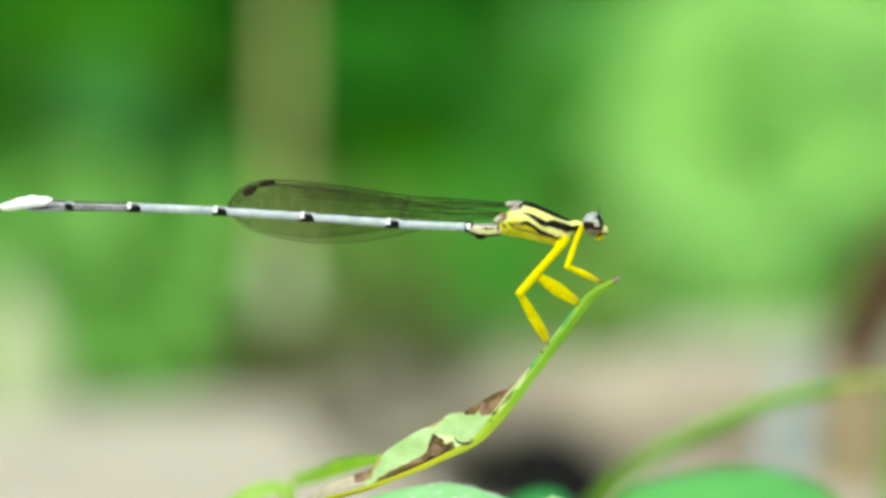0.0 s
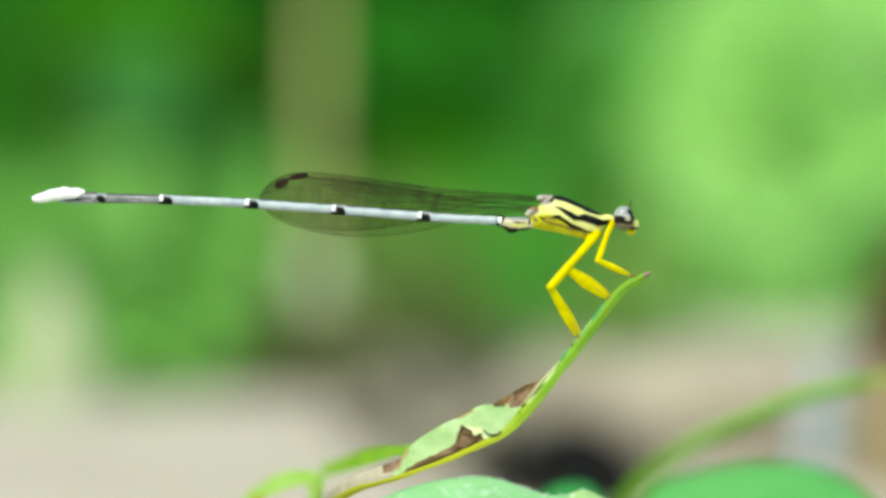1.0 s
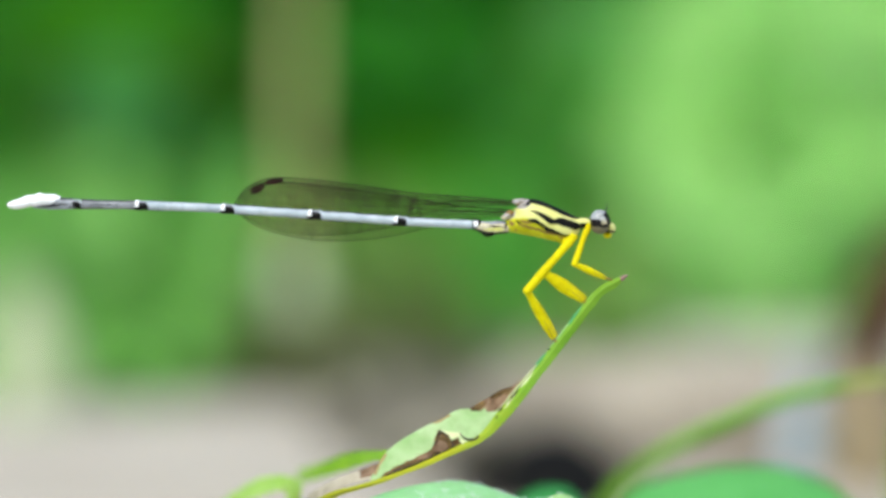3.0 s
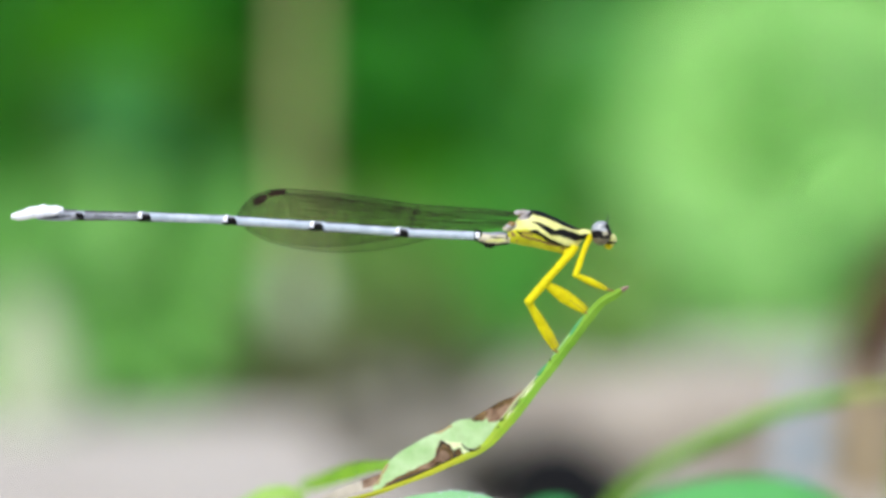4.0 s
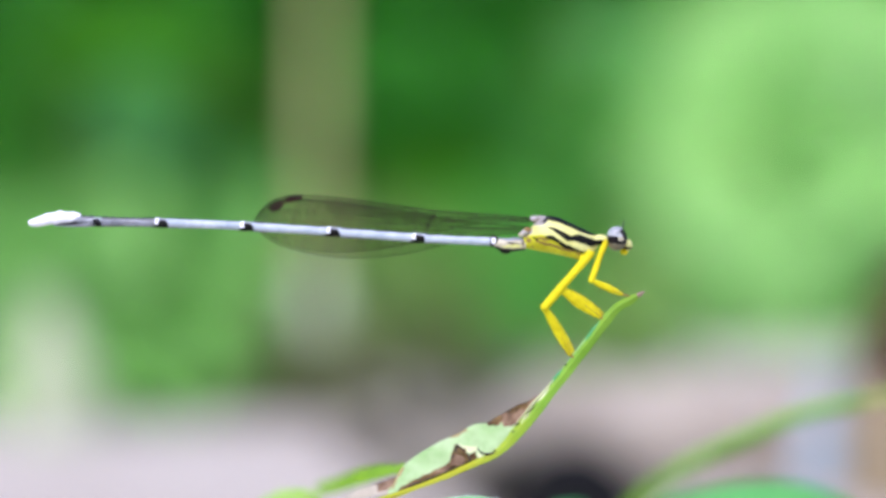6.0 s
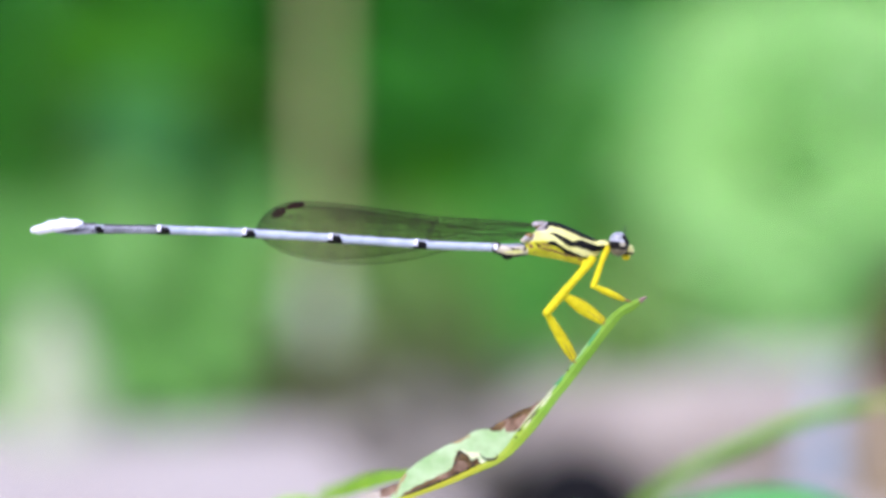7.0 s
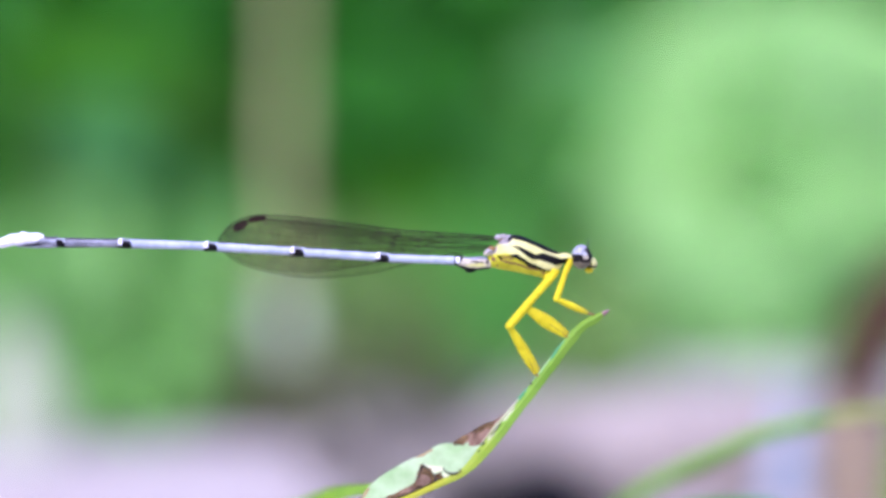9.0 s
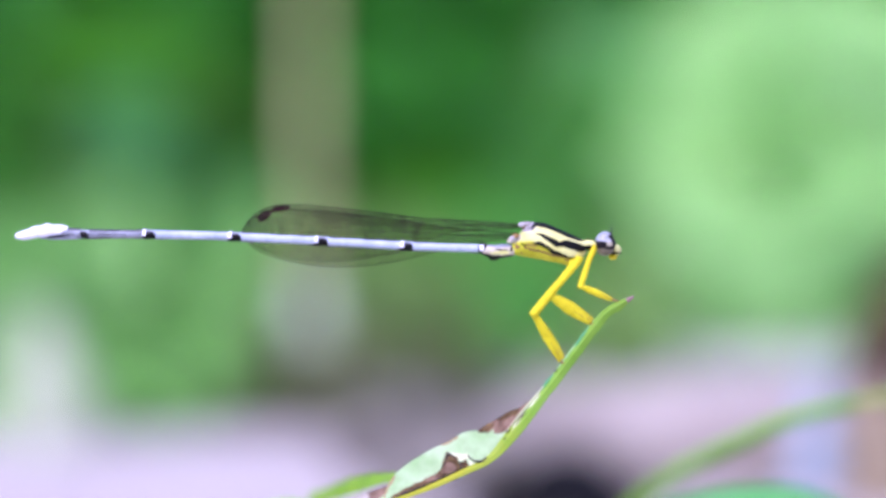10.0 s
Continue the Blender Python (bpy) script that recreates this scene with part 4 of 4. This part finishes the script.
dark_leaf = broad_leaf("broad_leaf", "deep green leaf behind the flecked leaf", PLANE,
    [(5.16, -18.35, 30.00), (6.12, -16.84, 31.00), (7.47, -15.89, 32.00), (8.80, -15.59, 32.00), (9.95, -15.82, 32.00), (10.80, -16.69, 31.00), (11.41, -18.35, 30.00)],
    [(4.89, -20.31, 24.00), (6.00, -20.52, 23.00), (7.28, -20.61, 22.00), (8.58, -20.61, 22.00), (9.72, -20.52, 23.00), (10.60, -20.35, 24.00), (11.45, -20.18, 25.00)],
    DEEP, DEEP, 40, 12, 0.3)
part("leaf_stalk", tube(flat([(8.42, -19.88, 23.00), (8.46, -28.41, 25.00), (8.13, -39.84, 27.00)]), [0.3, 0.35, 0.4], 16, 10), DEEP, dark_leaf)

stem = thing("curving_stem", PLANE, "curving green plant stem turning olive towards its end", "stem")
part("stem", tube(flat([(11.75, -44.01, 70.68), (12.33, -29.05, 65.97), (12.93, -19.93, 61.26), (13.77, -17.47, 57.72), (15.12, -15.92, 55.37), (16.65, -14.59, 53.01), (18.20, -13.61, 51.83), (20.15, -12.62, 50.65), (22.09, -11.75, 49.48), (24.08, -10.84, 49.48), (26.08, -10.18, 49.48), (28.06, -9.72, 49.48), (29.74, -9.43, 50.65)]), [1.18, 1.15, 1.04, 0.84, 0.70, 0.59, 0.54, 0.49], 80, 16), STEM, stem)
part("stem_end", tube(flat([(29.54, -9.48, 50.65), (31.43, -9.19, 51.83), (33.62, -9.01, 54.19), (37.26, -8.81, 58.90), (41.91, -8.70, 64.79)]), [0.48, 0.48, 0.45, 0.40], 24, 14), STALK_OLIVE, stem, "olive end of the stem")

# ---- setting behind ----
bm = bmesh.new()
bmesh.ops.create_grid(bm, x_segments=120, y_segments=120, size=0.6)
for v in bm.verts:
    edge = min(1, (0.6 - max(abs(v.co.x), abs(v.co.y))) / 0.1)
    v.co.y += 0.3
    v.co.z = edge * (0.003 * noise.noise(v.co * 9) + 0.0012 * noise.noise(v.co * 45))
bmesh.ops.create_grid(bm, x_segments=2, y_segments=2, size=0.001, matrix=Matrix.Translation((0, 0, -5)))
bmesh.ops.delete(bm, geom=[v for v in bm.verts if v.co.z < -1], context="VERTS")
ring_in = [bm.verts.new((x, y + 0.3, 0)) for x, y in ((-0.6, -0.6), (0.6, -0.6), (0.6, 0.6), (-0.6, 0.6))]
ring_out = [bm.verts.new((x, y, 0)) for x, y in ((-900, -900), (900, -900), (900, 900), (-900, 900))]
for i in range(4):
    bm.faces.new((ring_in[i], ring_out[i], ring_out[(i + 1) % 4], ring_in[(i + 1) % 4]))
ground = part("ground", bm, SOIL, None, unit=1.0)
tagged(ground, "pale sandy soil with fine grit", "ground", kind="structure")


def stick(name, label, category, sections, rugged=0.2, scale=150):
    """A stick in one or more sections; each has points, radii and bark, and ends in a splintered face."""
    first = Vector(sections[0][1][0])
    e = thing(name, Matrix.Translation(first), label, category)
    for part_name, pts, radii, material in sections:
        pts = [Vector(p) - first for p in pts]
        part(part_name, tube(pts, radii, 40, 18, 1.0, None, rugged, scale), material, e, unit=1.0)
    tip, way = pts[-1], (pts[-1] - pts[-2]).normalized()
    part("broken_end", tube([tip, tip + way * radii[-1] * 0.7], [radii[-1] * 0.8, radii[-1] * 0.3], 4, 9, 1.0, None, 0.5, 900), material, e, unit=1.0)
    return e


stick("dry_stalk", "upright olive tan dry stalk, pale grey-green below", "stalk", [
    ("foot", [(-0.0142, 0.2870, -0.0026), (-0.0143, 0.2896, 0.0028), (-0.0143, 0.2929, 0.0101)], [0.0025, 0.0024, 0.0017], PALE_FOOT),
    ("shaft", [(-0.0143, 0.2928, 0.0095), (-0.0141, 0.2937, 0.0126), (-0.0142, 0.3000, 0.0249), (-0.0141, 0.3063, 0.0373), (-0.0133, 0.3147, 0.0694)], [0.0016, 0.0013, 0.0012, 0.0012, 0.0012], BARK_TAN)])
stick("pale_grass_stem", "upright pale cream dry grass stem", "grass", [
    ("shaft", [(-0.0412, 0.2340, -0.0030), (-0.0401, 0.2400, 0.0012), (-0.0412, 0.2450, 0.0059), (-0.0421, 0.2520, 0.0116)], [0.0050, 0.0045, 0.0036, 0.0014], STRAW)])
stick("fallen_branch", "weathered pinkish grey branch lying on the soil", "branch", [
    ("shaft", [(0.0608, 0.1853, 0.0038), (0.0390, 0.1870, 0.0051), (0.0308, 0.1874, 0.0054), (0.0201, 0.1944, 0.0052), (0.0115, 0.2083, 0.0036), (0.0061, 0.2269, -0.0003)], [0.004, 0.005, 0.0057, 0.0058, 0.0052, 0.003], BARK_PINK)])
stick("dead_stem", "upright blue-grey dead stem standing in soil", "stem", [
    ("shaft", [(0.0347, 0.1740, -0.0044), (0.0351, 0.1760, 0.0038), (0.0355, 0.1775, 0.0084), (0.0359, 0.1782, 0.0124)], [0.0021, 0.0021, 0.0018, 0.0010], BARK_GREY)])
stick("brown_branch", "leaning branch, tan at its foot, red-brown above", "branch", [
    ("foot", [(0.0403, 0.1663, -0.0045), (0.0407, 0.1690, 0.0037), (0.0412, 0.1727, 0.0110)], [0.0034, 0.0033, 0.0028], BARK_DULL),
    ("shaft", [(0.0412, 0.1725, 0.0108), (0.0414, 0.1790, 0.0131), (0.0434, 0.1860, 0.0163), (0.0471, 0.1960, 0.0192), (0.0535, 0.2120, 0.0223)], [0.0028, 0.0030, 0.0034, 0.0034, 0.0028], BARK_BROWN)])
blade_of = thing("grass_blade", Matrix.Translation((0.0416, 0.1366, 0.0011)), "olive green grass blade standing in soil", "grass")
part("blade", tube([Vector((0, 0, -0.012)), Vector((0.001, 0, 0.006)), Vector((0.0025, 0.001, 0.016)), Vector((0.005, 0.002, 0.026))], [0.0012, 0.0014, 0.0011, 0.0002], 24, 10, 0.3), STALK, blade_of, unit=1.0)
# added lump: its black colour stands in for shade under the branch
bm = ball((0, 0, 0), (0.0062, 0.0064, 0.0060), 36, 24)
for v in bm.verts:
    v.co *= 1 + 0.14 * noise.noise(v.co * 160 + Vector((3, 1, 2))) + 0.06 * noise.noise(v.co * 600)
stone = part("gap_shade_lump", bm, GAP_SHADE, None, unit=1.0)
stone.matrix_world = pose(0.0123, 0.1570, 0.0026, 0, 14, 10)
tagged(stone, "black lump standing for the shaded gap under the branch", "stone")


def scatter(name, label, category, count, box, size, material, seed, slope=60, aspect=0.45, keep=None):
    """Many small folded leaves within a box, as one mesh."""
    rng = random.Random(seed)
    verts, faces = [], []
    (x0, x1), (y0, y1), (z0, z1) = box
    n = 0
    while n < count:
        c = Vector((rng.uniform(x0, x1), rng.uniform(y0, y1), rng.uniform(z0, z1)))
        c.z = z0 + (c.z - z0) * min(1.0, 0.25 + (c.y - y0) / (0.4 * (y1 - y0)))
        if keep and not keep(c):
            continue
        n += 1
        s = rng.uniform(*size)
        m = Euler((radians(rng.uniform(90 - slope, 90 + slope * 0.3) - 60), radians(rng.uniform(-slope, slope)), radians(rng.uniform(0, 360)))).to_matrix()
        w = s * aspect
        shape = ((-s, 0, 0), (-s * 0.4, w * 0.8, 0.12 * s), (s * 0.2, w, 0.15 * s), (s, 0, -0.1 * s), (s * 0.2, -w, 0.15 * s), (-s * 0.4, -w * 0.8, 0.12 * s), (-s * 0.4, 0, 0), (s * 0.2, 0, 0.03 * s))
        o = len(verts)
        verts += [tuple(c + m @ Vector(p)) for p in shape]
        faces += [(o, o + 6, o + 1), (o + 1, o + 6, o + 7, o + 2), (o + 2, o + 7, o + 3), (o, o + 5, o + 6), (o + 5, o + 4, o + 7, o + 6), (o + 4, o + 3, o + 7)]
    me = bpy.data.meshes.new(name)
    me.from_pydata(verts, [], faces)
    me.materials.append(material)
    return tagged(new(name, me), label, category, kind="stuff")


# added out of view, to close the place and shape its light
scatter("unseen_hedge", "unseen dark green foliage added to close off the place", "foliage", 12000, ((-1.8, 1.8), (0.9, 1.9), (0.0, 0.9)), (0.012, 0.030), HEDGE, 3,
        keep=lambda c: c.z < (0.5 + 0.4 * noise.noise(Vector((c.x * 2.2, c.y * 2.2, 1)))) * min(1, (c.y - 0.85) * 4) and c.y > 1.05 + 0.18 * noise.noise(Vector((c.x * 3, 5, 0))) - 0.1 * c.x * c.x and (c.x / 1.8) ** 2 + ((c.y - 1.35) / 0.6) ** 2 + 0.3 * noise.noise(c * 2.5) < 1)
scatter("dark_undergrowth", "dense dark green low foliage behind the dry stalk", "foliage", 11000, ((-0.30, 0.30), (0.36, 0.72), (0.0, 0.10)), (0.004, 0.009), HEDGE, 4,
        keep=lambda c: c.z < 0.068 + 0.035 * noise.noise(Vector((c.x * 14, c.y * 14, 2))) - 0.25 * abs(c.x) ** 1.5 and c.y > 0.37 + 0.02 * noise.noise(Vector((c.x * 18, 0, 4))) + 0.6 * c.x * c.x and (c.x / 0.30) ** 2 + ((c.y - 0.48) / 0.25) ** 2 + 0.35 * noise.noise(c * 11) < 1.05)
scatter("low_plants", "mid-green low foliage at the edge of the soil", "foliage", 950, ((-0.080, -0.020), (0.242, 0.36), (0.0, 0.015)), (0.003, 0.006), BUSH, 5)
scatter("low_plants", "olive green low foliage round the dry stalk", "foliage", 700, ((-0.022, 0.024), (0.262, 0.365), (0.0, 0.011)), (0.003, 0.006), OLIVE, 8,
        keep=lambda c: abs(c.x + 0.0133) > 0.006 or c.y > 0.30)
scatter("low_plants", "dark olive low foliage along the edge of the soil", "foliage", 840, ((-0.042, 0.003), (0.246, 0.30), (0.0, 0.005)), (0.003, 0.006), DARK_OLIVE, 12,
        keep=lambda c: (abs(c.x + 0.0142) > 0.005 or c.y < 0.262) and c.x > -0.026 + 0.1 * (c.y - 0.236))
scatter("low_plants", "mid-green low foliage behind the fallen branch", "foliage", 400, ((0.008, 0.080), (0.292, 0.365), (0.0, 0.010)), (0.003, 0.006), BUSH, 9)
scatter("leaf_litter", "brown dead leaf litter on the soil", "leaf litter", 620, ((-0.026, 0.022), (0.262, 0.32), (0.0, 0.004)), (0.002, 0.005), LITTER, 6, 35)
scatter("leaf_litter", "dull brown litter beside the shaded gap", "leaf litter", 500, ((-0.016, 0.016), (0.16, 0.265), (0.0, 0.003)), (0.002, 0.004), DARK_LITTER, 7, 35, keep=lambda c: c.x > -0.004 - 0.10 * (c.y - 0.16))


# dark bits thinning outwards, so the painted shade gets a soft edge
scatter("gap_fringe_litter", "blackish litter painting the soft edge of the shaded gap", "leaf litter", 420, ((-0.002, 0.023), (0.148, 0.190), (0.0018, 0.0040)), (0.0008, 0.0018), GAP_FRINGE, 21, 35,
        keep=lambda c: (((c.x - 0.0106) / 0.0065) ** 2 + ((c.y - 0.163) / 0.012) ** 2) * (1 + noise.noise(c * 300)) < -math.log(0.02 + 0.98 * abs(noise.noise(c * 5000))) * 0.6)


def big_leaf(name, label, at, target_size, face, material, seed):
    """A broad leaf on a thin stalk that runs down to the soil."""
    leaf = thing(name, Matrix.Translation(at), label, "leaf", "broad leaves in the background")
    rng = random.Random(seed)
    l, w = target_size
    turn = Euler([radians(a) for a in face]).to_matrix()
    bm = bmesh.new()
    nu, nv = 18, 11
    grid = []
    for i in range(nu):
        u = i / (nu - 1)
        h = w * math.sin(math.pi * min(1, 0.04 + 0.96 * u ** 0.85)) ** 0.75 / 2
        grid.append([bm.verts.new(turn @ Vector(((u - 0.5) * l, h * (2 * j / (nv - 1) - 1), 0.10 * w * abs(2 * j / (nv - 1) - 1) - 0.12 * l * (u - 0.5) ** 2 + 0.01 * w * math.sin(u * 40)))) for j in range(nv)])
    for p, q in zip(grid, grid[1:]):
        for j in range(nv - 1):
            bm.faces.new((p[j], p[j + 1], q[j + 1], q[j]))
    bmesh.ops.solidify(bm, geom=bm.faces[:], thickness=0.0002)
    part("lamina", bm, material, leaf, unit=1.0)
    root = turn @ Vector((-l * 0.48, 0, -0.03 * l))
    foot = Vector((root.x * 0.8, root.y + 0.008, -at[2]))
    part("leaf_stalk", tube([root, root.lerp(foot, 0.4) + Vector((0, 0.003, 0)), foot], [0.0005, 0.0006, 0.0008], 14, 8), STALK, leaf, unit=1.0)
    part("midrib", tube([turn @ Vector((x * l, 0, 0.0003 - 0.12 * l * x * x)) for x in (-0.48, -0.2, 0.1, 0.45)], [0.0005, 0.0002], 12, 6), STALK, leaf, unit=1.0)


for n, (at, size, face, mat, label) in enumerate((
        ((0.0230, 0.3260, 0.0186), (0.018, 0.014), (48, 0, 80), LIGHT, "light green broad leaf, coloured as half shaded"),
        ((0.0349, 0.3240, 0.0168), (0.030, 0.028), (44, 0, 15), BRIGHT, "bright green broad leaf, sunlight put into its colour"),
        ((0.0439, 0.3300, 0.0236), (0.028, 0.026), (44, -5, 70), BRIGHT, "bright green broad leaf, sunlight put into its colour"),
        ((0.0439, 0.3200, 0.0151), (0.026, 0.025), (44, -6, -30), BRIGHT, "bright green broad leaf, sunlight put into its colour"),
        ((0.0536, 0.3292, 0.0142), (0.026, 0.024), (46, 8, 10), BRIGHT, "bright green broad leaf, sunlight put into its colour"),
        ((0.0399, 0.3431, 0.0315), (0.026, 0.024), (44, 0, -20), BRIGHT, "bright green broad leaf, sunlight put into its colour"),
        ((0.0340, 0.3480, 0.0263), (0.022, 0.020), (46, 0, 40), BRIGHT, "bright green broad leaf, sunlight put into its colour"),
        ((0.0529, 0.3431, 0.0328), (0.026, 0.024), (44, 0, 20), BRIGHT, "bright green broad leaf, sunlight put into its colour"),
        ((0.0630, 0.3402, 0.0250), (0.026, 0.024), (46, 8, 0), BRIGHT, "bright green broad leaf, sunlight put into its colour"),
        ((0.0318, 0.3160, 0.0062), (0.024, 0.018), (44, 6, 0), BRIGHT, "bright green broad leaf, sunlight put into its colour"),
        ((0.0584, 0.3240, 0.0049), (0.024, 0.020), (46, 6, 30), BRIGHT, "bright green broad leaf, sunlight put into its colour"),
        ((0.0443, 0.3150, 0.0063), (0.026, 0.018), (46, 0, 20), BRIGHT, "bright green broad leaf, sunlight put into its colour"),
        ((0.0456, 0.3300, 0.0273), (0.015, 0.013), (44, 0, 50), BRIGHT, "bright green broad leaf, sunlight put into its colour"),
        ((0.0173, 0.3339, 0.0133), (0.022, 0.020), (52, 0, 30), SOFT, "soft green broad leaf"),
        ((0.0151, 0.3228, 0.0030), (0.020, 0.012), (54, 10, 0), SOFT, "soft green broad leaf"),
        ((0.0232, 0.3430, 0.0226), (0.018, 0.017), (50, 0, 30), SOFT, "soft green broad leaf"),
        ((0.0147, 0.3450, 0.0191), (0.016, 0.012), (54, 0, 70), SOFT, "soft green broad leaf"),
        ((-0.0373, 0.3500, 0.0227), (0.013, 0.012), (52, 10, 10), TEAL, "blue-green broad leaf, coloured as half shaded"),
        ((-0.0269, 0.3460, 0.0151), (0.012, 0.008), (54, -10, 60), TEAL, "blue-green broad leaf, coloured as half shaded"),
        ((-0.0423, 0.3610, 0.0328), (0.018, 0.013), (54, 0, 30), FERN, "deep green broad leaf, coloured as shaded"),
        ((-0.0343, 0.3620, 0.0309), (0.016, 0.010), (54, 0, 10), FERN, "deep green broad leaf, coloured as shaded"),
        ((0.0154, 0.3608, 0.0318), (0.014, 0.010), (54, 0, 80), FERN, "deep green broad leaf, coloured as shaded"),
        ((0.0481, 0.3380, 0.0341), (0.022, 0.020), (44, 0, 35), BRIGHT, "bright green broad leaf, sunlight put into its colour"),
        ((-0.0241, 0.3480, 0.0266), (0.014, 0.010), (54, 0, 60), DULL, "dull olive green broad leaf, coloured as shaded"),
        ((0.0009, 0.3480, 0.0148), (0.018, 0.010), (54, 0, 20), FERN, "deep green broad leaf, coloured as shaded"),
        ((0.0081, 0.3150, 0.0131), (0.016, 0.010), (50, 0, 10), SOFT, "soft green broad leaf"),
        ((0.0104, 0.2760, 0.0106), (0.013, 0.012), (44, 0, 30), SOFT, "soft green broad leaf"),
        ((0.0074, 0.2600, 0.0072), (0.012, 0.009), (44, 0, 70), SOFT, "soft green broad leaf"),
        ((0.0162, 0.3360, 0.0166), (0.014, 0.012), (48, 0, 70), LIGHT, "light green broad leaf, coloured as half shaded"),
        ((0.0215, 0.3520, 0.0318), (0.013, 0.010), (50, 0, 20), LIGHT, "light green broad leaf, coloured as half shaded"),
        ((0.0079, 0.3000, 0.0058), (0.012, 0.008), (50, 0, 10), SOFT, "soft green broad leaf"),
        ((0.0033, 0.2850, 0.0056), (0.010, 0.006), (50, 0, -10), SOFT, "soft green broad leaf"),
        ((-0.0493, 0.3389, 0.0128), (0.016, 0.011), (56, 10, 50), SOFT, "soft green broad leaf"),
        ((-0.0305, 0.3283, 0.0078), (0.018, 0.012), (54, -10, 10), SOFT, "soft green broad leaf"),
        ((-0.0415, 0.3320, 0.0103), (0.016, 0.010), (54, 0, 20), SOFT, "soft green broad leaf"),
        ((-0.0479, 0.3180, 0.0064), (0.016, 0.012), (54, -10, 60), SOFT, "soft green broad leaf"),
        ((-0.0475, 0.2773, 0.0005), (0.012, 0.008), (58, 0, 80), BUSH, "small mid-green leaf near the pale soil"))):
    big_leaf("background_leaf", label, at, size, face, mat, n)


# ---- what moves: the leaf shoot sways a little about its tip ----
def motions():
    tip = Matrix.Translation(Vector((11.94, 0.0, -1.79)) * MM)
    sway = [(0.0, -0.59), (0.5, -0.16), (1.0, 0.00), (1.5, 0.03), (2.0, 0.17), (2.5, 0.06), (3.0, -0.01), (3.2, -0.01), (4.3, 0.03), (4.5, 0.03), (5.0, 0.08), (5.5, 0.43), (5.7, 0.43), (6.8, 0.45), (7.0, 0.45), (7.5, 0.46), (8.0, 0.65), (8.5, 0.51), (9.0, 0.37), (9.5, 0.30), (10.0, 0.46)]
    walk(shoot, [(t, PLANE @ tip @ pose(0, 0, 0, 0, a, 0) @ tip.inverted()) for t, a in sway])


motions()
